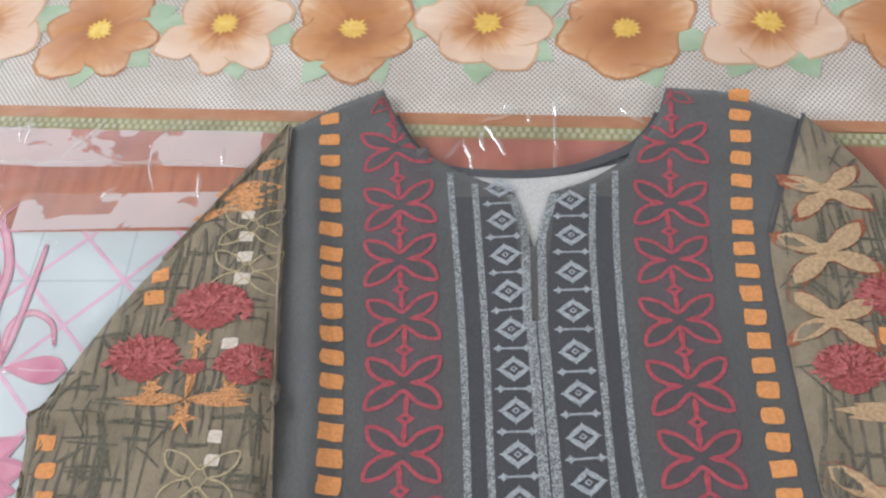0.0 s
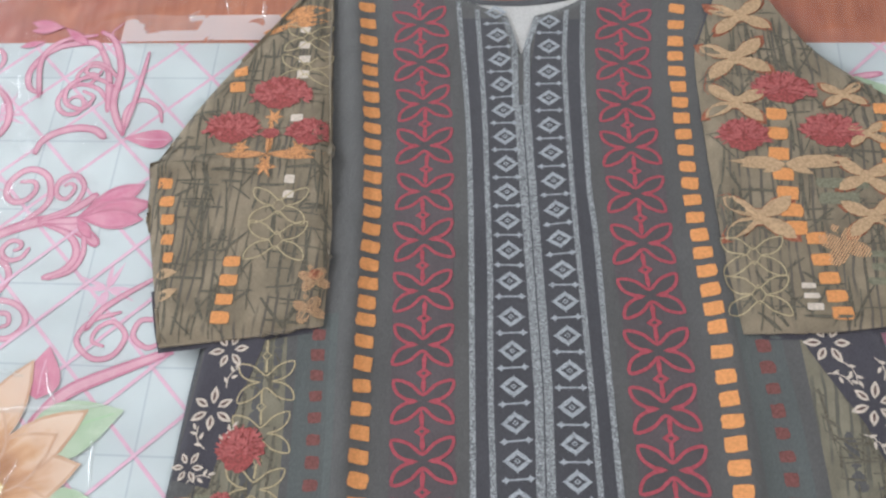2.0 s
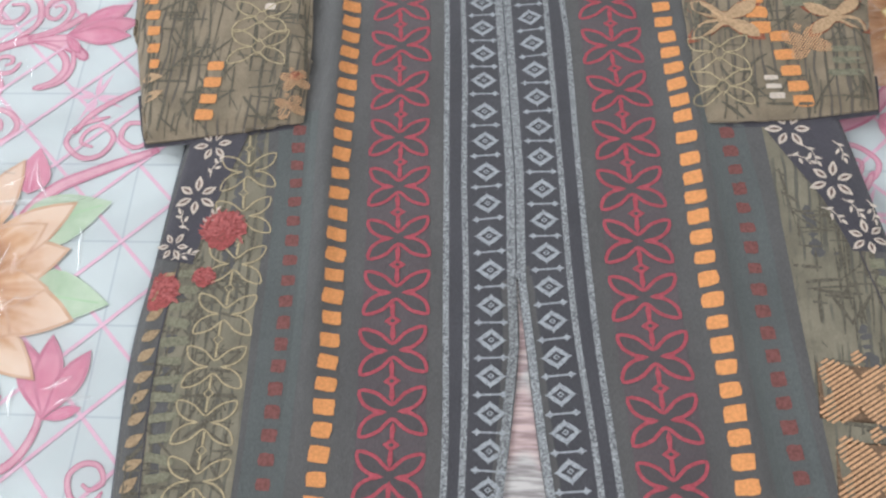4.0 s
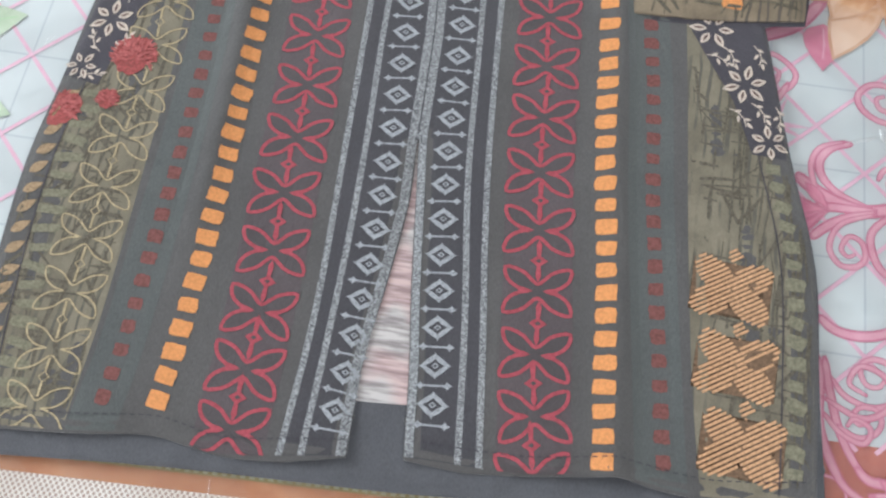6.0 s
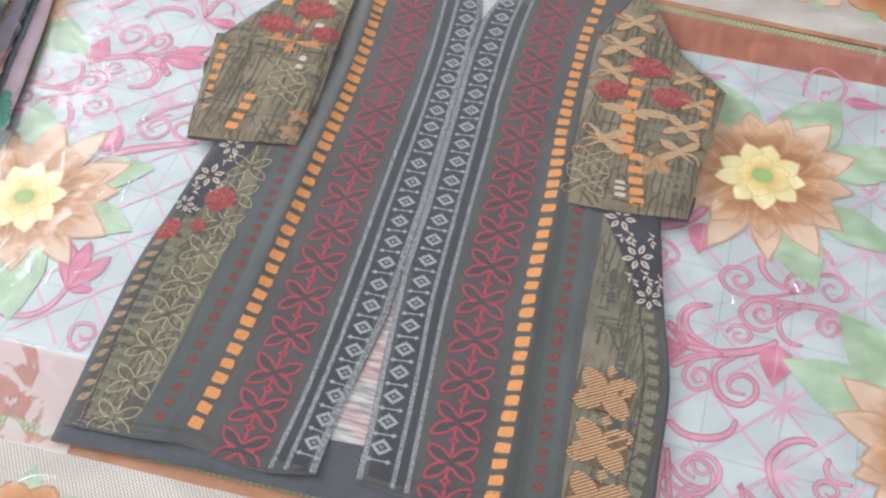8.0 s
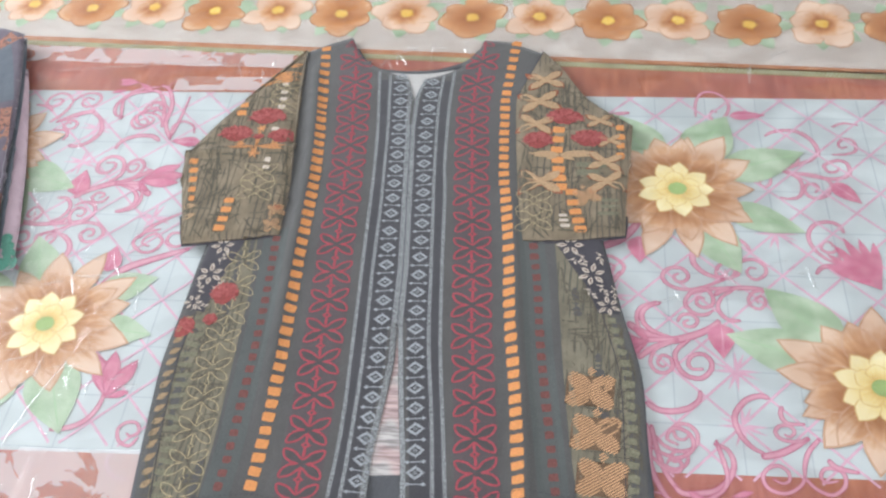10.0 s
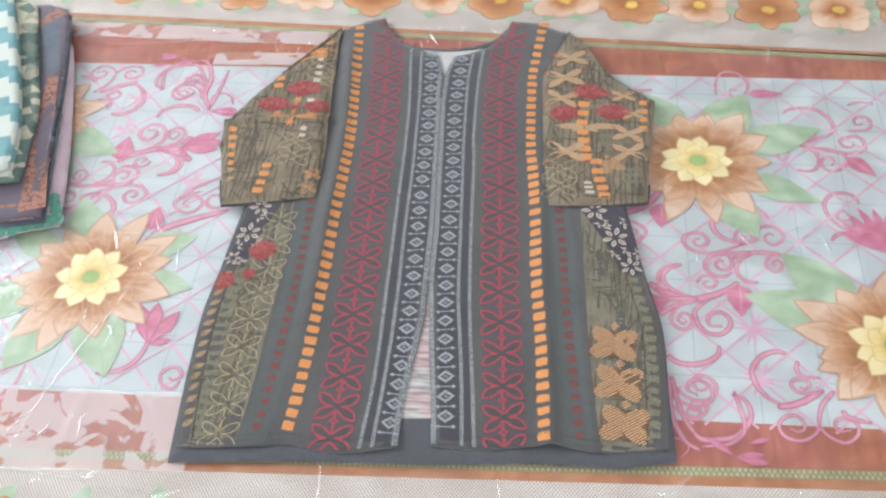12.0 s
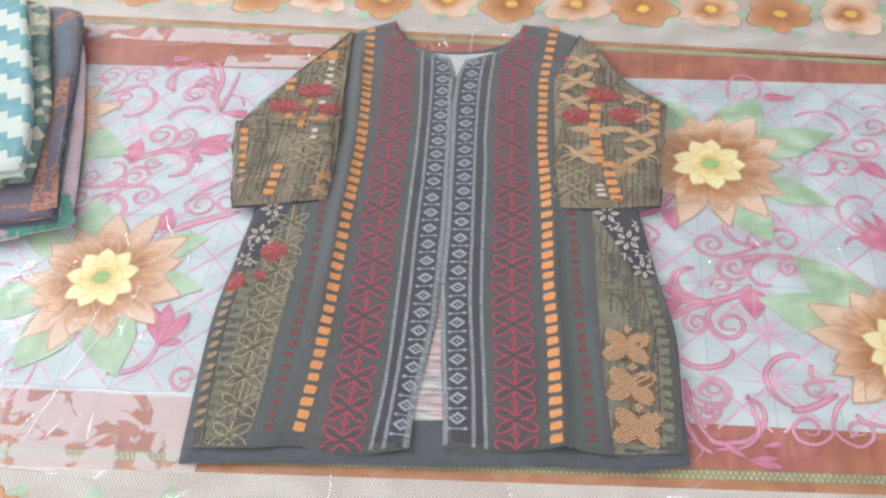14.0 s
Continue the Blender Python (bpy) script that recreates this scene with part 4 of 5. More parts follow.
column_rd = column((0.90, 0.037), (0.755, 0.038), (0.638, 0.047), (0.575, 0.052), (0.484, 0.057), (0.396, 0.063), (0.306, 0.072), (0.248, 0.079), (0.14, 0.090))
column_r1 = column((0.905, 0.0545), (0.824, 0.052), (0.715, 0.057), (0.638, 0.062), (0.573, 0.067), (0.492, 0.073), (0.375, 0.082), (0.255, 0.098), (0.14, 0.110))
column_r2 = column((0.915, 0.071), (0.824, 0.069), (0.698, 0.073), (0.634, 0.079), (0.492, 0.088), (0.366, 0.098), (0.235, 0.114), (0.14, 0.125))
column_rr = column((0.99, 0.117), (0.932, 0.115), (0.879, 0.110), (0.781, 0.108), (0.682, 0.115), (0.630, 0.118), (0.535, 0.127), (0.438, 0.133), (0.344, 0.141), (0.290, 0.147), (0.200, 0.156), (0.14, 0.163))
column_ro = column((0.975, 0.169), (0.852, 0.158), (0.799, 0.158), (0.675, 0.163), (0.630, 0.168), (0.530, 0.177), (0.419, 0.184), (0.345, 0.192), (0.257, 0.200), (0.14, 0.208))
column_rx = column((0.62, 0.206), (0.541, 0.211), (0.478, 0.218), (0.383, 0.225), (0.307, 0.233), (0.240, 0.241), (0.15, 0.251))
column_lx = column((0.60, -0.156), (0.523, -0.153), (0.451, -0.148), (0.374, -0.145), (0.283, -0.144), (0.196, -0.144), (0.12, -0.148))
column_olive_l = column((0.60, -0.186), (0.530, -0.180), (0.435, -0.172), (0.344, -0.169), (0.250, -0.1665), (0.12, -0.166))
column_olive_r = column((0.62, 0.232), (0.544, 0.241), (0.427, 0.249), (0.338, 0.255), (0.241, 0.264), (0.14, 0.277))
column_side_l = column((0.62, -0.241), (0.520, -0.253), (0.410, -0.259), (0.330, -0.263), (0.230, -0.256), (0.12, -0.241))
column_side_r = column((0.62, 0.287), (0.559, 0.304), (0.437, 0.328), (0.343, 0.349), (0.250, 0.353), (0.14, 0.353))
hem_front = column((-0.25, 0.124), (-0.241, 0.125), (-0.164, 0.132), (-0.109, 0.140), (-0.085, 0.138), (-0.052, 0.134), (0.032, 0.146), (0.071, 0.152), (0.150, 0.154), (0.217, 0.163), (0.276, 0.159), (0.353, 0.169))

sheet("front_panel", front_outline, 0.003, front_height, CHAR, kurta, "charcoal cotton front with a keyhole neck and a hem slit")


def hem_y(x):
    return hem_front(x)


def tilt(col, y):
    return math.degrees(math.atan2(col(y - 0.01) - col(y + 0.01), 0.02))


def area(name, outline, material, height, lift, label=""):
    """A larger printed shape, cut finely enough to follow the cloth."""
    return sheet(name, outline, 0.004, lambda x, y: height(x, y) + lift, material, kurta, label, 0.0)


def strip(name, left, right, y0, y1, material, lift, label="", n=70, height=None):
    """A printed stripe between two columns."""
    k = Ink()
    rows, across = [], 5
    for i in range(n + 1):
        for j in range(across + 1):
            y = y0 + (y1 - y0) * i / n
            xl, xr = left(y), right(y)
            x = xl + (xr - xl) * j / across
            ylow = hem_y(x) + 0.002
            k.v.append((x, max(y, ylow)))
    for i in range(n):
        for j in range(across):
            a = i * (across + 1) + j
            k.f.append((a, a + 1, a + across + 2, a + across + 1))
    return k.lay(name, material, kurta, height or front_height, lift, label)


def shifted(col, d):
    return lambda y: col(y) + d


def slit_l(y):
    return float(np.interp(y, [p[1] for p in SLIT_L[::-1]], [p[0] for p in SLIT_L[::-1]]))


def slit_r(y):
    return float(np.interp(y, [p[1] for p in SLIT_R], [p[0] for p in SLIT_R]))


# grounds of the printed columns
strip("red_column_ground", shifted(column_lr, -0.026), shifted(column_lr, 0.026), 0.13, 0.93, PLUM, 0.0003)
strip("red_column_ground", shifted(column_rr, -0.026), shifted(column_rr, 0.026), 0.14, 0.93, PLUM, 0.0003)
strip("side_ground", shifted(column_lx, -0.018), shifted(column_lx, 0.016), 0.13, 0.56, SLATE, 0.0003)
strip("side_ground", shifted(column_rx, -0.020), shifted(column_rx, 0.016), 0.15, 0.58, SLATE, 0.0003)

def inside_outline(outline):
    a = np.array(outline)
    b = np.roll(a, -1, axis=0)

    def test(x, y):
        hit = ((a[:, 1] > y) != (b[:, 1] > y)) & (x < (b[:, 0] - a[:, 0]) * (y - a[:, 1]) / (b[:, 1] - a[:, 1] + 1e-12) + a[:, 0])
        return bool(hit.sum() % 2)
    return test


def brush_strokes(outline, height, count, seed, upright=0.5):
    """Hasty dark brush lines, upright, level and slanting, over an olive print."""
    r3 = random.Random(seed)
    test = inside_outline(outline)
    xs, ys = [p[0] for p in outline], [p[1] for p in outline]
    k = Ink()
    while count:
        x, y = r3.uniform(min(xs), max(xs)), r3.uniform(min(ys), max(ys))
        if not test(x, y):
            continue
        count -= 1
        kind = r3.random()
        a = 90 + r3.uniform(-9, 9) if kind < upright else r3.uniform(-7, 7) if kind < upright + 0.28 else r3.choice((48, 130)) + r3.uniform(-16, 16)
        ln, bend = r3.uniform(0.018, 0.075 if kind < upright else 0.042), r3.uniform(-0.12, 0.12)
        pts = []
        for t in np.linspace(-0.5, 0.5, max(5, int(ln / 0.005))):
            p = turned([(ln * t, ln * bend * (t * t - 0.1))], x, y, a)[0]
            if test(*p):
                pts.append(p)
            elif len(pts) > 2:
                break
            else:
                pts = []
        if len(pts) > 2:
            wide = r3.choice((0.0011, 0.0015, 0.0018, 0.0026))
            k.ribbon(pts, lambda t: wide * (0.7 + 0.5 * math.sin(math.pi * t)))
    k.z = [0.4 * z for z in k.z]
    return tagged(k.lay("brush_stroke_print", STROKE, kurta, height, 0.0005), kind="stuff")


# side panels
strip("side_panel_print", shifted(column_side_l, 0.003), column_olive_l, 0.12, 0.60, OLIVE_SIDE, 0.0001, "olive brush-printed side panel")
strip("side_panel_print", column_olive_r, shifted(column_side_r, -0.003), 0.15, 0.62, OLIVE_SIDE, 0.0001, "olive brush-printed side panel")

brush_strokes([(column_side_l(y) + 0.005, y) for y in np.linspace(0.14, 0.56, 20)] + [(column_olive_l(y) - 0.002, y) for y in np.linspace(0.56, 0.145, 20)], front_height, 170, 31, 0.3)
brush_strokes([(column_olive_r(y) + 0.002, y) for y in np.linspace(0.175, 0.57, 20)] + [(column_side_r(y) - 0.005, y) for y in np.linspace(0.57, 0.175, 20)], front_height, 190, 32, 0.55)

# heathered grey stripes
for col in (column_l1, column_l2, column_r1, column_r2):
    top = 0.905 if col in (column_l1, column_r2) else 0.894
    strip("grey_stripe", shifted(col, -0.0024), shifted(col, 0.0024), 0.13, top, STEEL, 0.0007, n=120)


def centre_left(y):
    if y > 0.78:
        return float(np.interp(y, [0.78, 0.866, 0.886], [0.0035, -0.0085, -0.0125]))
    return (slit_l(y) - 0.0075) if y < 0.4 else float(np.interp(y, [0.4, 0.50, 0.78], [0.030, 0.0265, 0.0045]))


def centre_right(y):
    if y > 0.78:
        return float(np.interp(y, [0.78, 0.866, 0.886], [0.0195, 0.0275, 0.0305]))
    return (slit_r(y) + 0.0068) if y < 0.4 else float(np.interp(y, [0.4, 0.50, 0.78], [0.045, 0.0415, 0.0195]))


def centre_mid(y):
    return 0.5 * (centre_left(y) + centre_right(y))


# dark grounds of the two diamond columns
strip("centre_ground", shifted(column_l1, -0.002), lambda y: slit_l(y) - 0.002 if y < 0.4 else 0.5 * (column_ld(y) + column_rd(y)) if y < 0.775 else centre_left(y) + 0.003, 0.13, 0.882, CHAR_DEEP, 0.0003)
strip("centre_ground", lambda y: slit_r(y) + 0.002 if y < 0.4 else 0.5 * (column_ld(y) + column_rd(y)) if y < 0.775 else centre_right(y) - 0.003, shifted(column_r2, 0.002), 0.14, 0.882, CHAR_DEEP, 0.0003)

strip("centre_stripe", centre_left, centre_right, 0.402, 0.778, STEEL, 0.0009, "grey heathered centre stripe", n=90)
strip("slit_stripe", centre_left, shifted(slit_l, -0.0006), 0.13, 0.402, STEEL, 0.0009, n=50)
strip("slit_stripe", shifted(slit_r, 0.0006), centre_right, 0.14, 0.402, STEEL, 0.0009, n=50)
for side in (-1, 1):
    k = Ink()
    edge = [(-0.0040, 0.884), (0.0005, 0.872), (0.0050, 0.856), (0.0075, 0.840), (0.0095, 0.775)] if side < 0 else [(0.0225, 0.885), (0.0188, 0.872), (0.0145, 0.856), (0.0125, 0.840), (0.0135, 0.775)]
    k.ribbon([(x + side * 0.0034, y) for x, y in curve_through(edge, 6)], 0.0062)
    k.lay("keyhole_stripe", STEEL, kurta, front_height, 0.0009)
seam = Ink().ribbon([(centre_mid(y), y) for y in np.linspace(0.402, 0.778, 60)], 0.0011)
seam.lay("centre_seam", CHAR_DEEP, kurta, front_height, 0.0012)

# neck binding
k = Ink().ribbon([(x * (1 + 0.05 * (0.93 - y)), y - 0.0042) for x, y in curve_through(NECK, 6)][4:-4], 0.0085)
k.lay("neck_binding", CHAR_DEEP, kurta, lambda x, y: back_height(x, y) + 0.0012, 0.0008, "narrow dark neck binding")

# pale lining seen in the keyhole and the hem slit
area("neck_lining", curve_through([(-0.060, 0.912), (-0.013, 0.902), (0.033, 0.904), (0.085, 0.917)], 6) + [(0.060, 0.885), (0.030, 0.86), (0.011, 0.825), (-0.008, 0.86), (-0.03, 0.885)], LINING, back_height, 0.0009, "white woven lining inside the neck")
slub = Mat("slit_lining_slub", 0.9, sheen=0.1)
sn = slub.noise(260, 4, slub.scaled(0.12, 1.0))
slub.colour(slub.mix(slub.ramp(slub.noise(20, 2), (0.45, BLACK), (0.55, WHITE)), slub.ramp(sn, (0.38, lin(140, 132, 132)), (0.58, lin(196, 190, 188))), slub.ramp(sn, (0.38, lin(152, 128, 128)), (0.6, lin(204, 178, 176)))))
k = Ink().ribbon([(0.5 * (slit_l(y) + slit_r(y)), y) for y in np.linspace(0.402, 0.1895, 30)], lambda t: 0.012 + 0.042 * t)
k.lay("slit_lining", slub.bump(sn, 0.3, 0.0008).m, kurta, back_height, 0.0009, "pale pinkish slub lining inside the slit")


# running stitches along the front hem
k = Ink()
for x in np.arange(-0.235, 0.345, 0.0062):
    if not 0.026 < x < 0.078:
        k.ribbon([(x, hem_y(x) + 0.0135), (x + 0.0036, hem_y(x + 0.0036) + 0.0135)], 0.0008)
tagged(k.lay("hem_stitching", NAVY, kurta, front_height, 0.0016), kind="stuff")

# motif columns
QUARTER = [(0.0052, 0.0), (0.0135, 0.0016), (0.0205, 0.0058), (0.0242, 0.0112), (0.0250, 0.0180), (0.0180, 0.0176), (0.0095, 0.0138), (0.0022, 0.0066)]
PETALS = QUARTER + [(-x, y) for x, y in QUARTER[::-1]] + [(-x, -y) for x, y in QUARTER[1:]] + [(x, -y) for x, y in QUARTER[:0:-1]]


def four_petals(k, x, y, angle, s, w):
    k.ribbon(turned([p for p in curve_through(PETALS, 2, True)], x, y, angle, s), w, True)


def red_flower(x, y, angle, s=1.0, material=None, name="flower_motif", cut=None, w=0.0028):
    k = Ink()
    if not material:
        fill = Ink().poly(turned(PETALS, x, y, angle, s * 0.97))
        fill.v = [within_neck(u, max(v, hem_y(u) + 0.002)) for u, v in fill.v]
    four_petals(k, x, y, angle, s, w * s)
    d = 0.0243
    if material:
        k.ribbon(turned([(0.0, d + 0.0042), (0.0040, d), (0.0, d - 0.0042), (-0.0040, d)], x, y, angle, s), w * 0.85 * s, True)
        for p in ([(0, d - 0.0045), (0, 0.014), (0, 0.0085)], [(0, d + 0.0045), (0, 0.034), (0, 0.0395)]):
            k.ribbon(turned(p, x, y, angle, s), w * 1.35 * s)
    else:
        k.poly(turned([(0.0, d + 0.0050), (0.0068, d), (0.0, d - 0.0050), (-0.0068, d)], x, y, angle, s))
        k.poly(turned([(-0.0013, d - 0.003), (-0.0021, 0.0118), (0.0, 0.0068), (0.0021, 0.0118), (0.0013, d - 0.003)], x, y, angle, s))
        k.poly(turned([(-0.0013, d + 0.003), (-0.0021, 0.0372), (0.0, 0.0422), (0.0021, 0.0372), (0.0013, d + 0.003)], x, y, angle, s))
        for q in (1, -1):
            k.poly(turned([(q * 0.0060, 0.0), (q * 0.0120, 0.0016), (q * 0.0150, 0.0), (q * 0.0120, -0.0016)], x, y, angle, s))
        eye = Ink().poly(turned([(0.0, d + 0.0017), (0.0024, d), (0.0, d - 0.0017), (-0.0024, d)], x, y, angle, s))
        eye.v = [within_neck(u, max(v, hem_y(u) + 0.002)) for u, v in eye.v]
    if y > 0.86 and not material:
        k.v = [within_neck(u, v) for u, v in k.v]
    if cut:
        k.v = [(u, max(v, hem_y(u) + 0.002)) for u, v in k.v]
    flower = k.lay(name, material or RED, kurta, front_height, 0.0011)
    if not material:
        fill.lay("petal_fill", PETAL_SHADE, flower, front_height, 0.0008)
        eye.lay("diamond_eye", PETAL_SHADE, flower, front_height, 0.0017)


def within_neck(u, v):
    """Keeps print on the cloth beside the neck opening."""
    if u < 0:
        edge = float(np.interp(v, [0.9135, 0.931, 0.957, 0.993], [-0.057, -0.081, -0.0975, -0.113])) - 0.002
        return (min(u, edge), v) if v > 0.9135 else (u, v)
    edge = float(np.interp(v, [0.917, 0.935, 0.957, 0.987], [0.080, 0.0885, 0.105, 0.114])) + 0.002
    return (max(u, edge), v) if v > 0.917 else (u, v)


def at_step(i, *anchors):
    return float(np.interp(i, [a for a, _ in anchors], [y for _, y in anchors]))


rnd = random.Random(5)
for col in (column_lr, column_rr):
    for i in range(17):
        y = at_step(i, (0, 0.930), (1, 0.875), (4, 0.731), (8, 0.534), (14, 0.241), (16, 0.152))
        red_flower(col(y) + rnd.uniform(-0.0006, 0.0006), y, tilt(col, y) + rnd.uniform(-3, 3), 1.0 * rnd.uniform(0.97, 1.03), cut=i > 14)
    k = Ink()
    y = 0.9785
    for a in (211, -31, 149 if col is column_rr else 165):
        k.ribbon(turned(leaf_outline(0, 0, a, 0.021 if a > 180 or a < 0 else 0.010, 0.010), col(y), y, tilt(col, y), 0.9), 0.0016, True)
    k.v = [within_neck(u, min(v, 0.984)) for u, v in k.v]
    k.lay("flower_motif", RED, kurta, front_height, 0.0011)

DABS = ((column_lo, ((0, 0.961), (6, 0.831), (9, 0.784), (21, 0.570), (22, 0.554), (28, 0.437), (33, 0.345), (37, 0.274), (40, 0.219), (43, 0.165), (46, 0.110))),
        (column_ro, ((0, 0.975), (6, 0.853), (12, 0.746), (21, 0.589), (23, 0.555), (25, 0.512), (34, 0.348), (44, 0.172), (46, 0.136))))
for col, steps in DABS:
    for i in range(46):
        y = at_step(i, *steps)
        x = col(y)
        if y < hem_y(x) + 0.009:
            break
        thin = 0.55 if i == 8 and col is column_lo else 1
        Ink().poly(turned(ragged_box(0.0156 * rnd.uniform(0.92, 1.06), 0.0122 * thin * rnd.uniform(0.9, 1.08), rnd), x, y, tilt(col, y) + rnd.uniform(-8, 2))).lay("orange_dab", ORANGE, kurta, front_height, 0.0011)
for col, top in ((column_lx, 0.5402), (column_rx, 0.5590)):
    for i in range(24):
        y = top - 0.0181 * i
        if y < hem_y(col(y)) + 0.008:
            break
        Ink().poly(turned(ragged_box(0.0112 * rnd.uniform(0.9, 1.1), 0.0105 * rnd.uniform(0.85, 1.1), rnd, 0.16), col(y), y, tilt(col, y))).lay("dull_red_dab", DULL_RED, kurta, front_height, 0.0011)


def diamond(x, y, angle):
    k = Ink()
    w, h = 0.0090, 0.0070
    k.ribbon(turned([(0, h), (0.5 * w, 0.52 * h), (w, 0), (0.5 * w, -0.52 * h), (0, -h), (-0.5 * w, -0.52 * h), (-w, 0), (-0.5 * w, 0.52 * h)], x, y, angle), 0.0037, True)
    k.poly(turned([(0, 0.0024), (0.0028, 0), (0, -0.0024), (-0.0028, 0)], x, y, angle))
    for q in (1, -1):
        k.poly(turned([(q * 0.0090, 0.0012), (q * 0.0122, 0), (q * 0.0090, -0.0012)], x, y, angle))
        k.poly(turned([(0.0012, q * 0.0076), (0, q * 0.0100), (-0.0012, q * 0.0076)], x, y, angle))
    motif = k.lay("diamond_motif", SILVER, kurta, front_height, 0.0011)
    Ink().poly(turned([(0, 0.0013), (0.0013, 0), (0, -0.0013), (-0.0013, 0)], x, y, angle)).lay("diamond_eye", CHAR_DEEP, motif, front_height, 0.0014)


def barbell(x, y, angle):
    k = Ink()
    k.ribbon(turned([(-0.0085, 0), (0, 0), (0.0085, 0)], x, y, angle), 0.0014)
    k.poly(turned([(0, 0.0012), (0.0014, 0), (0, -0.0012), (-0.0014, 0)], x, y, angle))
    for q in (1, -1):
        k.poly(turned([(q * 0.0052, 0), (q * 0.0082, 0.0014), (q * 0.0096, 0.0030), (q * 0.0108, 0.0014), (q * 0.0136, 0), (q * 0.0108, -0.0014), (q * 0.0096, -0.0030), (q * 0.0082, -0.0014)], x, y, angle))
    k.lay("bar_motif", SILVER, kurta, front_height, 0.0011)


for col, steps in ((column_ld, ((0, 0.890), (10, 0.594), (11, 0.561), (13, 0.500), (17, 0.378), (20, 0.291), (24, 0.178), (26, 0.119))), (column_rd, ((0, 0.879), (4, 0.755), (10, 0.576), (13, 0.484), (16, 0.395), (19, 0.307), (23, 0.193), (25, 0.135)))):
    for i in range(26):
        y = at_step(i, *steps)
        if y > hem_y(col(y)) + 0.012:
            diamond(col(y), y, tilt(col, y) + rnd.uniform(-3, 3))
        y -= 0.01445
        if y > hem_y(col(y)) + 0.006:
            barbell(col(y), y, tilt(col, y) + rnd.uniform(-3, 3))

# straw-outlined flowers on the left side panel
for i in range(9):
    y = 0.497 - 0.044 * i
    red_flower(-0.193 + 0.002 * math.sin(i), y, tilt(column_olive_l, y) + rnd.uniform(-4, 4), 0.93, STRAW, "straw_flower_motif", True, 0.0014)


def dab_column(col, name, material, y0, y1, pitch, w, h, slant, rough=0.2):
    y = y0
    while y > y1:
        x = col(y)
        if y > hem_y(x) + 0.006:
            Ink().poly(turned(ragged_box(w * rnd.uniform(0.8, 1.15), h * rnd.uniform(0.8, 1.1), rnd, rough), x, y, slant + rnd.uniform(-12, 12))).lay(name, material, kurta, front_height, 0.0009)
        y -= pitch * rnd.uniform(0.9, 1.1)


dab_column(shifted(column_side_l, 0.033), "moss_dab", MOSS, 0.40, 0.13, 0.0145, 0.021, 0.008, 0)
for yb in np.arange(0.395, 0.14, -0.017):
    x = column_side_l(yb) + 0.012
    Ink().poly(leaf_outline(x - 0.006, yb - 0.003, 38 + rnd.uniform(-10, 10), 0.017, 0.0085)).lay("beige_leaf_dab", TAN, kurta, front_height, 0.0009)
dab_column(shifted(column_side_r, -0.016), "moss_dab", MOSS, 0.42, 0.16, 0.0155, 0.014, 0.010, -8)
k = Ink().ribbon([(column_side_l(y) + 0.021, y) for y in np.linspace(0.135, 0.50, 40)], 0.0012)
k.lay("side_stitching", NAVY, kurta, front_height, 0.0012)
k = Ink().ribbon([(column_side_r(y) - 0.0255, y) for y in np.linspace(0.170, 0.45, 40)], 0.0010)
k.lay("side_stitching", NAVY, kurta, front_height, 0.0012)


# navy patches with white blossoms
def blossom(x, y, s, spin):
    s *= 1.15
    k, veins = Ink(), Ink()
    for i in range(6):
        a = spin + 60 * i
        q = radians(a)
        ln = s * (1.0 if i % 2 else 0.88)
        k.poly(leaf_outline(x + 0.26 * s * math.cos(q), y + 0.26 * s * math.sin(q), a, 0.82 * ln, 0.38 * s, 7, 0.9))
        veins.poly(leaf_outline(x + 0.36 * s * math.cos(q), y + 0.36 * s * math.sin(q), a, 0.52 * ln, 0.13 * s, 5, 0.9))
    motif = k.lay("blossom_motif", CREAM, kurta, front_height, 0.0019)
    veins.lay("petal_vein", RUST_DARK, motif, front_height, 0.0025)


def sprig(x, y, angle):
    k = Ink().ribbon(turned([(-0.010, 0), (-0.004, 0.003), (0.004, 0.002), (0.010, -0.002)], x, y, angle), 0.0009)
    for u, a in ((-0.006, 55), (-0.001, -50), (0.004, 45), (0.008, -5)):
        k.poly(turned(leaf_outline(u, 0.001, a, 0.0068, 0.0027, 6), x, y, angle))
    k.lay("sprig_motif", CREAM, kurta, front_height, 0.0019)


area("navy_patch", [(-0.256, 0.560), (-0.20, 0.565), (-0.198, 0.536), (-0.211, 0.487), (-0.222, 0.440), (-0.227, 0.408), (-0.258, 0.414), (-0.254, 0.465), (-0.250, 0.52)], NAVY, front_height, 0.0006, "navy printed patch with white blossoms")
area("navy_patch", [(0.235, 0.585), (0.298, 0.585), (0.305, 0.550), (0.321, 0.470), (0.3265, 0.430), (0.299, 0.431), (0.282, 0.478), (0.260, 0.515), (0.238, 0.555)], NAVY, front_height, 0.0006, "navy printed patch with white blossoms")
for bx, by, bs, sp in ((-0.228, 0.524, 0.0145, 10), (-0.234, 0.472, 0.016, 30), (-0.246, 0.424, 0.0115, 0), (0.262, 0.545, 0.016, 0), (0.291, 0.494, 0.016, 20), (0.312, 0.443, 0.0135, 40)):
    blossom(bx, by, bs, sp)
for bx, by, sp in ((-0.222, 0.500, 70), (-0.240, 0.448, 120), (-0.218, 0.450, 60), (-0.236, 0.415, 20), (0.277, 0.520, -60), (0.303, 0.470, -50), (0.268, 0.515, -20), (0.300, 0.524, -70), (0.318, 0.468, -80), (0.287, 0.463, -40)):
    sprig(bx, by, sp)


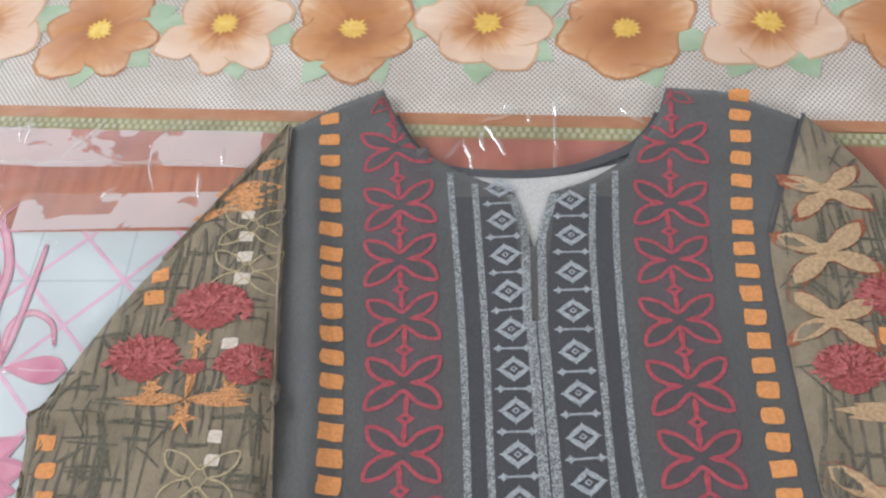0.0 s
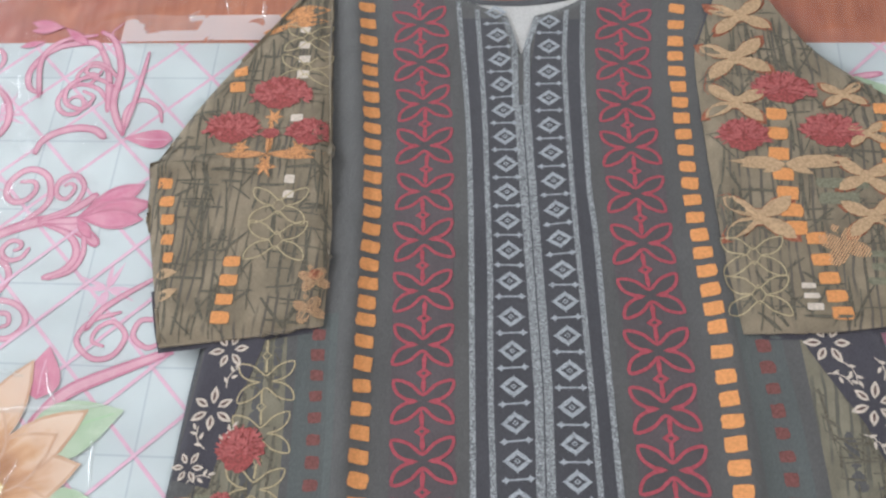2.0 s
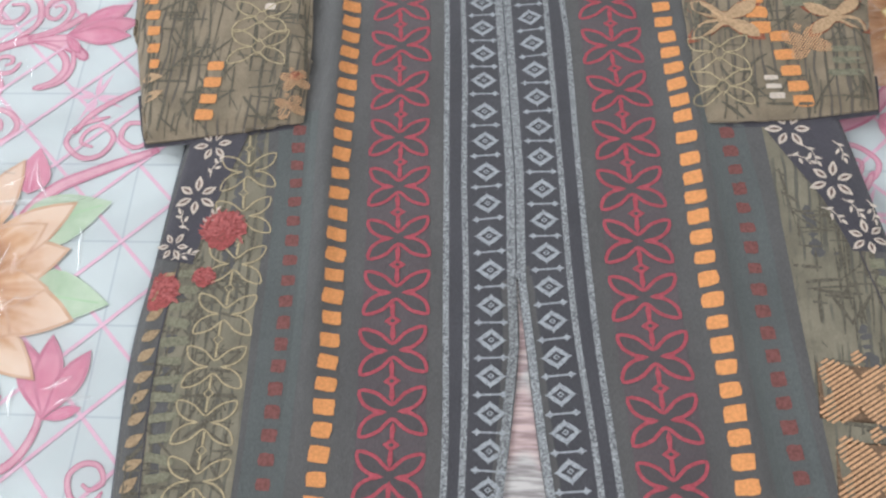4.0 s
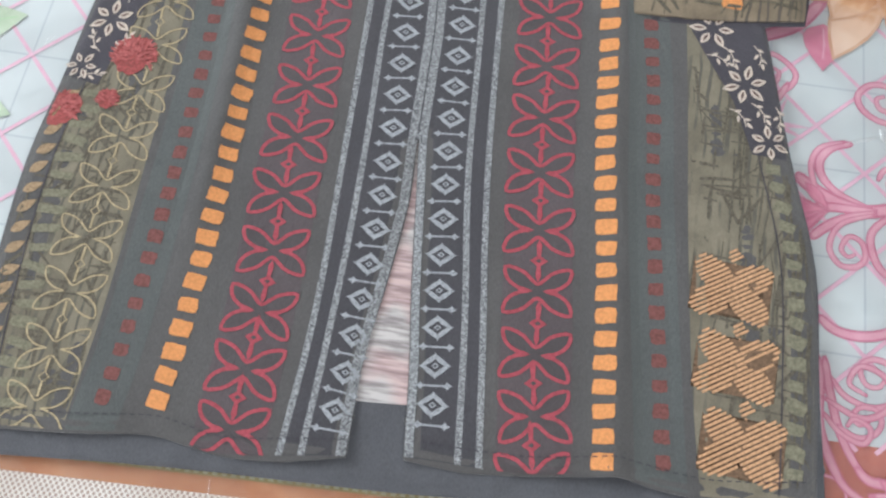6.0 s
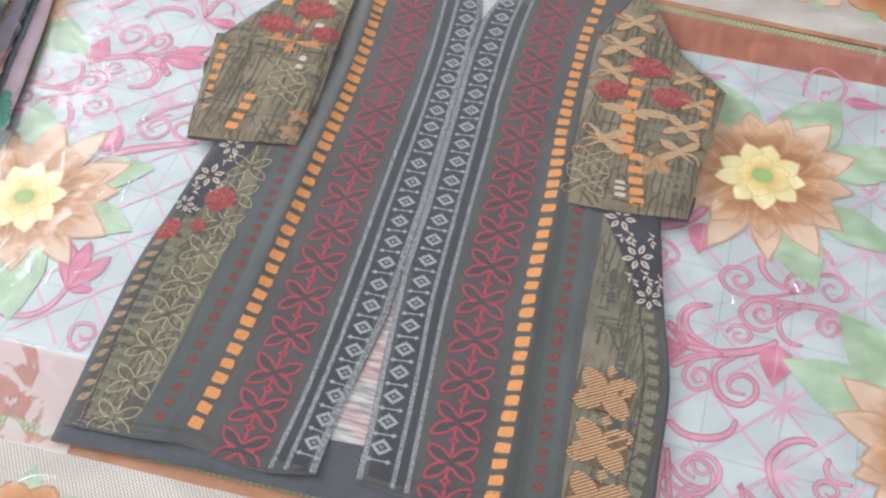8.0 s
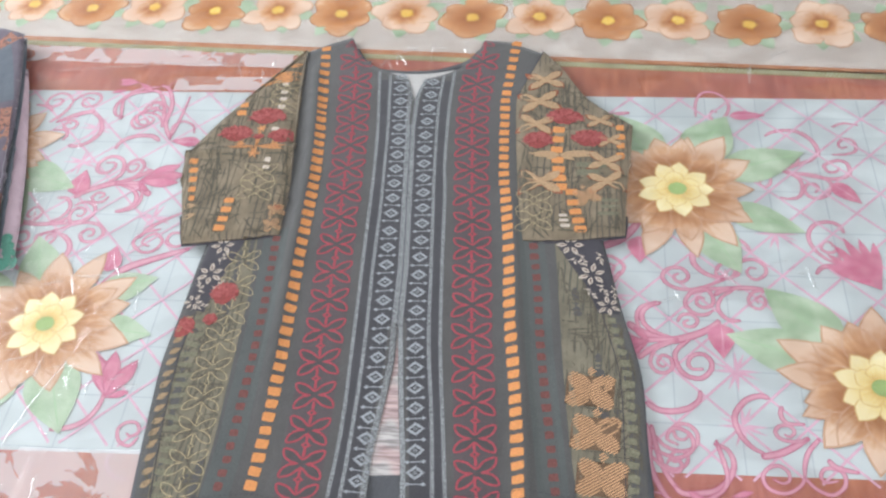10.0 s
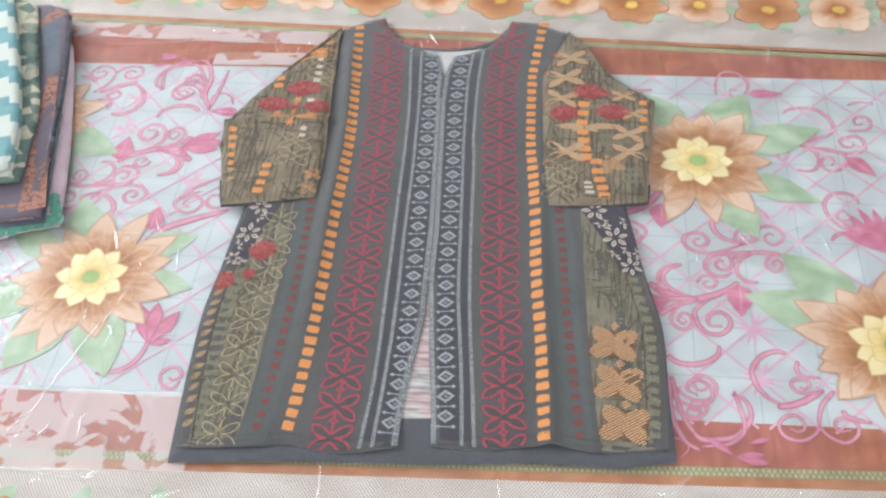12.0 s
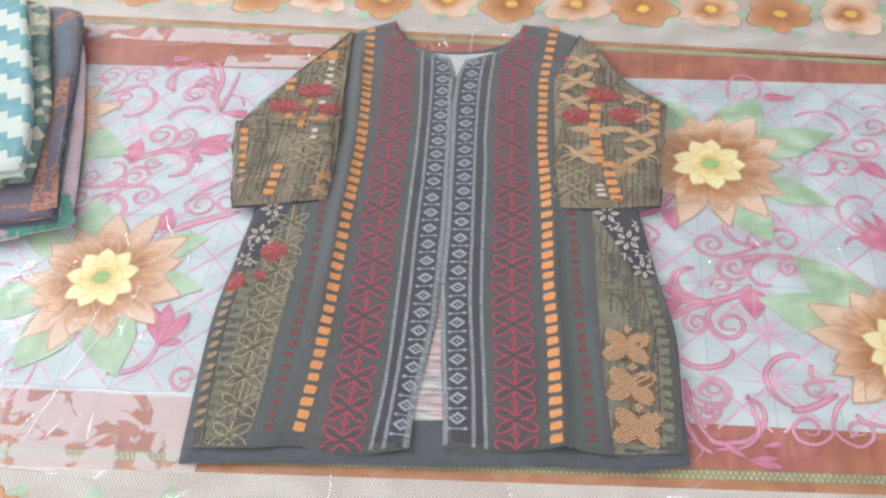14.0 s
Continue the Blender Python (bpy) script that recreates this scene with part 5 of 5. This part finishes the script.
# carnation heads
def carnation(x, y, s, height, seed, squash=0.8, inside=lambda u, v: u):
    r2 = random.Random(seed)
    k = Ink()
    for ring in range(5):
        for i in range(11 + 3 * ring):
            a = r2.uniform(-20, 200)
            q = radians(a)
            d = s * (0.12 + 0.16 * ring)
            k.poly([(px, y + (py - y) * squash) for px, py in leaf_outline(x + d * math.cos(q), y + d * math.sin(q), a + r2.uniform(-40, 40), s * 0.34, s * 0.1, 4)])
    k.v = [(inside(u, v), v) for u, v in k.v]
    k.lay("carnation_tuft", TUFT, kurta, height, 0.0021)
    pts = []
    for i in range(30):
        a = 2 * math.pi * i / 30
        f = r2.uniform(0.86, 1.06) * (1.0 if math.sin(a) > -0.2 else 0.72)
        q = y + s * squash * f * math.sin(a)
        pts.append((inside(x + s * f * math.cos(a), q), q))
    Ink().poly(pts).lay("carnation_head", CARNATION, kurta, height, 0.0015)


TUFT = print_ink("light_red_tuft_print", lin(176, 92, 90), 0.3)
def keep_in(u, v):
    return max(u, column_side_l(v) + 0.003)


carnation(-0.206, 0.437, 0.020, front_height, 3, 1.1, keep_in)
carnation(-0.250, 0.380, 0.018, front_height, 4, 1.1, keep_in)
carnation(-0.215, 0.395, 0.010, front_height, 8, 1.1, keep_in)


# striped blossoms on the right side panel
def striped_flower(x, y, s, height, spin=0.0, material=None):
    """A four-petalled shape made up of slanting stripes."""
    k = Ink()

    def inside(u, v):
        for c in (37, 143, 217, -37):
            a = radians(c)
            along, off = u * math.cos(a) + v * math.sin(a), -u * math.sin(a) + v * math.cos(a)
            if 0 < along < 1.08 and abs(off) < 0.16 + 0.20 * math.sin(math.pi * min(1.0, along / 1.08)) and abs(u) < 0.98:
                return True
        return abs(u) + abs(v - 0.86) < 0.22
    n, m = 13, 40
    for i in range(-n, n + 1):
        run = None
        for j in range(-m, m + 2):
            p, q = j / m * 1.35, i / n * 1.35
            u, v = p * 0.8 - q * 0.6, p * 0.6 + q * 0.8
            hit = j <= m and inside(u, v)
            if hit and run is None:
                run = (u, v)
            if not hit and run is not None:
                k.ribbon(turned([run, ((run[0] + u) / 2, (run[1] + v) / 2), (u, v)], x, y, spin, s), s * 0.058)
                run = None
    k.lay("striped_flower_motif", material or STRIPE, kurta, height, 0.0011)


STRIPE = print_ink("peach_stripe_print", lin(206, 158, 118), 0.2)
STRIPE_GROUND = print_ink("brown_stripe_ground", lin(114, 88, 66), 0.25)
for yy, xx in ((0.314, 0.288), (0.256, 0.294), (0.198, 0.301)):
    striped_flower(xx, yy, 0.0315, front_height, -4)
    area("striped_flower_ground", turned(PETALS, xx, yy, -4, 1.18), STRIPE_GROUND, front_height, 0.0005)

# ---- sleeves ----
SL = curve_through([(-0.186, 0.955), (-0.217, 0.898), (-0.252, 0.847), (-0.295, 0.775), (-0.331, 0.699)], 6) + curve_through([(-0.327, 0.665), (-0.313, 0.611), (-0.289, 0.524)], 5) + curve_through([(-0.22, 0.534), (-0.151, 0.548)], 4) + curve_through([(-0.152, 0.60), (-0.156, 0.663), (-0.169, 0.764), (-0.178, 0.84), (-0.183, 0.925)], 5)
SR = curve_through([(0.214, 0.955), (0.247, 0.910), (0.288, 0.839), (0.354, 0.781)], 6) + curve_through([(0.350, 0.73), (0.342, 0.655), (0.337, 0.564)], 5) + curve_through([(0.265, 0.553), (0.196, 0.550)], 4) + curve_through([(0.188, 0.61), (0.183, 0.67), (0.177, 0.77), (0.176, 0.845), (0.194, 0.898)], 5)


def sleeve(outline, name):
    edge = edge_distance(outline)

    def height(x, y):
        rise = 0.0030 + 0.0055 * smooth01((0.93 - y) / 0.22)
        return 0.0084 + rise * (0.35 + 0.65 * smooth01(edge(x, y) / 0.012)) + 0.0008 + wrinkle(x, y) + (0.0055 * math.exp(-((y - 0.707 - 0.10 * (x + 0.24)) / 0.008) ** 2) if x < 0 else 0.0)
    SURFACE[height] = sheet(name, outline, 0.006, height, OLIVE, kurta, "olive brush-printed sleeve folded flat", 0.003)
    # the lower layer of the cuff, a few millimetres beyond the upper one
    low = [(x, y) for x, y in outline]
    bottom = sorted(low, key=lambda p: p[1])[:9]
    bottom = sorted(bottom, key=lambda p: p[0])
    k = Ink().ribbon([(x, y - 0.0015) for x, y in bottom], 0.006)
    k.lay("cuff_underlayer", NAVY, kurta, lambda x, y: 0.0094 + wrinkle(x, y), 0.0)
    return height


sleeve_l = sleeve(SL, "sleeve")
sleeve_r = sleeve(SR, "sleeve")
brush_strokes(SL, sleeve_l, 230, 41, 0.5)
brush_strokes(SR, sleeve_r, 170, 42, 0.35)


def on(height, name, material, pts_list, lift=0.0009):
    for p in pts_list:
        Ink().poly(p).lay(name, material, kurta, height, lift)


def dab(x, y, w, h, a=0.0):
    return turned(ragged_box(w, h, rnd), x, y, a)


# left sleeve print
DRY_ORANGE = print_ink("dry_orange_brush_print", lin(208, 144, 94), 0.25, 0.37, lin(130, 92, 64))
carnation(-0.218, 0.782, 0.030, sleeve_l, 11, 0.75)
carnation(-0.259, 0.741, 0.028, sleeve_l, 12, 0.75)
carnation(-0.184, 0.737, 0.024, sleeve_l, 13, 0.75, lambda u, v: min(u, -0.170 + 0.13 * (0.76 - v)))
carnation(-0.222, 0.737, 0.009, sleeve_l, 14)
for a, ln in ((178, 0.050), (171, 0.036), (185, 0.042), (3, 0.054), (9, 0.040), (-4, 0.046), (92, 0.045), (-88, 0.016)):
    Ink().poly(leaf_outline(-0.221, 0.712, a, ln, 0.0068, 7)).lay("carnation_stem", DRY_ORANGE, kurta, sleeve_l, 0.0009 + 0.00001 * len(kurta.children) % 0.0002)
for sx, sy in ((-0.221, 0.757), (-0.248, 0.722), (-0.193, 0.720), (-0.222, 0.700)):
    star = [(sx + r * math.cos(a), sy + r * math.sin(a)) for a, r in ((math.pi * i / 6, (0.011 if i % 2 == 0 else 0.004) * rnd.uniform(0.8, 1.15)) for i in range(12))]
    Ink().poly(star).lay("calyx_motif", DRY_ORANGE, kurta, sleeve_l, 0.0012)
on(sleeve_l, "orange_dab", ORANGE, [dab(-0.262, 0.812, 0.014, 0.012, 12), dab(-0.262, 0.793, 0.015, 0.012, 8), dab(-0.312, 0.682, 0.013, 0.011), dab(-0.307, 0.663, 0.013, 0.011), dab(-0.303, 0.644, 0.012, 0.011), dab(-0.299, 0.624, 0.011, 0.011), dab(-0.295, 0.606, 0.009, 0.010),
                                    dab(-0.237, 0.603, 0.015, 0.010), dab(-0.237, 0.585, 0.016, 0.011), dab(-0.238, 0.567, 0.015, 0.010), dab(-0.239, 0.550, 0.016, 0.011)])
on(sleeve_l, "beige_leaf_dab", BEIGE, [leaf_outline(-0.304, 0.589, 10, 0.020, 0.010), leaf_outline(-0.298, 0.566, 30, 0.020, 0.010)])
on(sleeve_l, "cream_square", CREAM, [dab(-0.205, 0.866, 0.010, 0.008), dab(-0.203, 0.846, 0.011, 0.009), dab(-0.201, 0.828, 0.012, 0.009), dab(-0.200, 0.809, 0.012, 0.010), dab(-0.199, 0.756, 0.012, 0.009), dab(-0.197, 0.688, 0.010, 0.009), dab(-0.196, 0.672, 0.010, 0.008)])
on(sleeve_l, "orange_brush", DRY_ORANGE, [leaf_outline(-0.234, 0.884, 10, 0.053, 0.019), leaf_outline(-0.228, 0.872, 8, 0.046, 0.012), leaf_outline(-0.206, 0.910, 20, 0.022, 0.010), leaf_outline(-0.248, 0.862, 18, 0.034, 0.009)])
on(sleeve_l, "rust_stripe_flower", RUST, [leaf_outline(-0.168, 0.590, 25, 0.014, 0.010)])


def outline_flower(x, y, s, height, material):
    k = Ink()
    four_petals(k, x, y, 0, s, 0.0013)
    k.ribbon([(x, y + 0.009 * s), (x + 0.006 * s, y), (x, y - 0.009 * s), (x - 0.006 * s, y)], 0.0012, True)
    k.lay("straw_flower_motif", material, kurta, height, 0.0010)


for sx, sy, s in ((-0.200, 0.855, 0.9), (-0.198, 0.815, 1.0), (-0.203, 0.660, 1.0), (-0.201, 0.625, 1.05)):
    outline_flower(sx, sy, s, sleeve_l, STRAW)
for sx, sy in ((-0.163, 0.588), (-0.164, 0.560)):
    striped_flower(sx, sy, 0.013, sleeve_l, 20)

# right sleeve print
carnation(0.251, 0.790, 0.029, sleeve_r, 21, 0.72)
carnation(0.211, 0.737, 0.024, sleeve_r, 22, 0.85)
carnation(0.287, 0.742, 0.028, sleeve_r, 23, 0.75)
on(sleeve_r, "orange_dab", ORANGE, [dab(dx, dy, 0.018, 0.013, -4) for dx, dy in ((0.242, 0.763), (0.241, 0.742), (0.240, 0.720), (0.241, 0.699), (0.243, 0.680), (0.245, 0.663), (0.247, 0.646))]
   + [dab(dx, dy, 0.017, 0.011, 3) for dx, dy in ((0.262, 0.636), (0.264, 0.616), (0.268, 0.599), (0.272, 0.583), (0.275, 0.568))]
   + [dab(dx, dy, 0.012, 0.012) for dx, dy in ((0.334, 0.770), (0.335, 0.750), (0.334, 0.731), (0.333, 0.710))])
for a, ln in ((177, 0.048), (170, 0.036), (184, 0.040), (6, 0.058), (12, 0.042), (-2, 0.050), (205, 0.022), (-25, 0.026)):
    Ink().poly(leaf_outline(0.244, 0.710, a, ln, 0.0085, 7)).lay("carnation_stem", BEIGE, kurta, sleeve_r, 0.0010 + 0.00001 * len(kurta.children) % 0.0002)
for sx, sy, s in ((0.219, 0.880, 1.15), (0.211, 0.828, 1.25), (0.207, 0.776, 1.1), (0.217, 0.656, 1.25), (0.304, 0.786, 0.8), (0.311, 0.697, 1.0), (0.312, 0.658, 1.05), (0.318, 0.742, 0.7)):
    turn = rnd.uniform(-10, 10)
    Ink().poly(turned(PETALS, sx, sy, turn, s * 0.92)).lay("beige_flower_motif", BEIGE, kurta, sleeve_r, 0.0019)
    Ink().poly(turned(PETALS, sx, sy, turn, s * 1.06)).lay("rust_flower_ground", RUST, kurta, sleeve_r, 0.0006)
for sx, sy, s in ((0.209, 0.619, 1.0), (0.210, 0.583, 1.0)):
    outline_flower(sx, sy, s, sleeve_r, STRAW)
on(sleeve_r, "cream_square", CREAM, [dab(0.251, 0.592, 0.012, 0.005), dab(0.252, 0.583, 0.013, 0.005), dab(0.254, 0.573, 0.013, 0.006)])
striped_flower(0.284, 0.629, 0.020, sleeve_r, 20)
on(sleeve_r, "moss_block", MOSS, [dab(0.315, 0.622, 0.030, 0.006), dab(0.317, 0.610, 0.028, 0.007), dab(0.314, 0.597, 0.030, 0.007), dab(0.290, 0.690, 0.045, 0.010), dab(0.286, 0.675, 0.035, 0.012)])
k = Ink().ribbon(curve_through([(0.176, 0.845), (0.194, 0.898), (0.214, 0.955)], 8), 0.0022)
k.lay("armhole_seam", CHAR_DEEP, kurta, sleeve_r, 0.0008)

# ---- folded clothes beside the kurta ----
TEAL_ZIG = Mat("teal_white_zigzag_cotton", 0.9, sheen=0.1)


def zigzag_colour(m):
    """White cotton with stepped teal zigzag bands."""
    sep = m.n.new("ShaderNodeSeparateXYZ")
    m.l.new(m.scaled(1, 1, 1, radians(-24)), sep.inputs[0])

    def math_node(op, a, b):
        nd = m.n.new("ShaderNodeMath")
        nd.operation = op
        for s, v in zip(nd.inputs, (a, b)):
            if hasattr(v, "is_linked"):
                m.l.new(v, s)
            else:
                s.default_value = v
        return nd.outputs[0]
    step = math_node("SNAP", math_node("PINGPONG", math_node("ADD", sep.outputs[0], 2.0), 0.090), 0.022)
    v = math_node("ADD", sep.outputs[1], math_node("MULTIPLY", step, 0.9))
    fr = math_node("FRACT", math_node("MULTIPLY", math_node("ADD", v, 5.0), 1 / 0.098), 0.0)
    return math_node("LESS_THAN", fr, 0.48)


TEAL_ZIG.colour(TEAL_ZIG.mix(zigzag_colour(TEAL_ZIG), lin(202, 206, 197), TEAL_ZIG.mix(TEAL_ZIG.ramp(TEAL_ZIG.noise(30, 3), (0.4, BLACK), (0.6, WHITE)), lin(108, 152, 158), lin(122, 164, 168))))
TEAL_ZIG = TEAL_ZIG.bump(TEAL_ZIG.noise(1000, 2), 0.25, 0.0006).m
camo = Mat("grey_teal_dotted_cotton", 0.9)
vo = camo.n.new("ShaderNodeTexVoronoi")
vo.inputs["Scale"].default_value = 42
camo.l.new(camo.co, vo.inputs["Vector"])
camo.colour(camo.ramp(vo.outputs["Color"], (0.35, lin(92, 112, 106)), (0.42, lin(188, 180, 160)), (0.7, lin(206, 198, 176)), (0.75, lin(110, 128, 118))))
CAMO = camo.m
PURPLE = fabric("purple_navy_cotton", lin(100, 88, 102))
INDIGO = fabric("indigo_cotton", lin(88, 96, 108))
LILAC = fabric("lilac_cotton", lin(206, 178, 190), 0.1)
TEAL_LACE = fabric("teal_lace", lin(92, 158, 138), 0.3)
emb = Mat("rust_embroidery", 0.95, sheen=0.2)
e1 = emb.noise(130, 4)
emb.colour(emb.ramp(e1, (0.34, lin(92, 70, 70)), (0.45, lin(140, 92, 78)), (0.55, lin(178, 120, 98)), (0.66, lin(112, 88, 80))))
RUST_EMB = emb.bump(e1, 0.6, 0.002).m


def folded_cloth(name, outline, z0, z1, layers, materials, label, category):
    """A folded garment: rounded layers of cloth lying on one another."""
    top = tagged(new(name), label, category, group="pile of folded clothes")
    thick = (z1 - z0) / layers
    for i in range(layers):
        grow = 0.003 * math.sin(2.1 * i + z0 * 90)
        base = z0 + i * thick
        cx = sum(p[0] for p in outline) / len(outline)
        cy = sum(p[1] for p in outline) / len(outline)
        edge = [(cx + (x - cx) * (1 + grow), cy + (y - cy) * (1 + grow)) for x, y in outline]
        dist = edge_distance(edge)

        def height(x, y):
            return base + thick * (0.4 + 0.6 * math.sqrt(smooth01(dist(x, y) / (0.8 * thick)))) + 1.2 * wrinkle(x * 1.5, y * 1.5 + z0 * 40, 1.0) * (1 if i == layers - 1 else 0.2)
        sheet("fold", edge, 0.010, height, materials[i % len(materials)], top, thick=thick * 0.5)
    return top, height


lilac_edge = curve_through([(-0.525, 0.470), (-0.543, 0.542), (-0.582, 0.668), (-0.637, 0.824), (-0.668, 0.90)], 4) + curve_through([(-0.80, 0.93), (-0.95, 0.88)], 3) + curve_through([(-0.92, 0.60), (-0.86, 0.40)], 3) + curve_through([(-0.70, 0.420), (-0.60, 0.448)], 3)
lilac, lilac_h = folded_cloth("folded_shawl", lilac_edge, 0.0036, 0.016, 1, [LILAC], "folded lilac cotton shawl with a teal lace hem", "folded shawl")
k = Ink()
for i in range(13):
    u = i / 12
    x, y = -0.528 - 0.20 * u, 0.471 - 0.052 * u
    k.poly([(x + 0.011 * math.cos(a), y + 0.004 + 0.012 * math.sin(a)) for a in np.linspace(0, 5.8, 10)])
for i in range(4):
    k.poly([(-0.532 - 0.006 * i + 0.009 * math.cos(a), 0.482 + 0.012 * i + 0.010 * math.sin(a)) for a in np.linspace(0, 5.8, 9)])
k.lay("lace_scallop", TEAL_LACE, lilac, lambda x, y: max(0.0075, lilac_h(x, y)) if y > 0.45 else 0.0115, 0.0022, "teal scalloped lace edging")

rust_edge = curve_through([(-0.545, 0.468), (-0.566, 0.535), (-0.601, 0.658), (-0.632, 0.784), (-0.671, 0.908), (-0.694, 0.972)], 4) + curve_through([(-0.737, 0.985), (-0.90, 0.97)], 3) + curve_through([(-0.95, 0.70), (-0.87, 0.42)], 3) + curve_through([(-0.72, 0.430), (-0.62, 0.452)], 3)
dupatta, dupatta_h = folded_cloth("folded_dupatta", rust_edge, 0.0165, 0.034, 2, [INDIGO, PURPLE], "folded purple and indigo dupatta with rust embroidered border", "folded dupatta")
border = [(-0.553, 0.478), (-0.573, 0.545), (-0.606, 0.660), (-0.636, 0.776)]
k = Ink().ribbon([(x - 0.010, y) for x, y in curve_through(border, 8)], lambda t: 0.042 - 0.024 * t)
k.lay("embroidered_border", RUST_EMB, dupatta, dupatta_h, 0.0012, "rust orange embroidered border")
k = Ink().ribbon(curve_through([(-0.560, 0.480), (-0.63, 0.466), (-0.74, 0.446)], 8), 0.030)
k.lay("embroidered_border", RUST_EMB, dupatta, dupatta_h, 0.0014, "rust orange embroidered border")
k = Ink().ribbon(curve_through([(-0.700, 0.965), (-0.722, 0.93), (-0.742, 0.905)], 6), lambda t: 0.030 - 0.02 * t)
k.lay("embroidered_corner", RUST_EMB, dupatta, dupatta_h, 0.0012, "rust orange embroidered border")
k = Ink().ribbon(curve_through([(-0.655, 0.79), (-0.690, 0.875), (-0.722, 0.945)], 6), 0.03)
k.lay("indigo_stripe", INDIGO, dupatta, dupatta_h, 0.0010)

camo_edge = curve_through([(-0.600, 0.528), (-0.618, 0.628), (-0.640, 0.708), (-0.692, 0.824), (-0.748, 0.965)], 4) + curve_through([(-0.80, 0.99), (-0.92, 0.96)], 3) + curve_through([(-0.94, 0.70), (-0.86, 0.47)], 3) + [(-0.70, 0.512)]
trousers, trousers_h = folded_cloth("folded_trousers", camo_edge, 0.035, 0.046, 1, [CAMO], "folded grey and teal dotted cotton trousers", "folded trousers")
zig_edge = curve_through([(-0.612, 0.534), (-0.634, 0.622), (-0.674, 0.722), (-0.717, 0.817), (-0.787, 0.962)], 4) + curve_through([(-0.82, 0.99), (-0.93, 0.95)], 3) + curve_through([(-0.94, 0.70), (-0.86, 0.46)], 3) + [(-0.72, 0.500)]
folded_cloth("folded_shirt", zig_edge, 0.0465, 0.066, 2, [TEAL_ZIG], "folded white cotton shirt with stepped teal zigzags", "folded shirt")
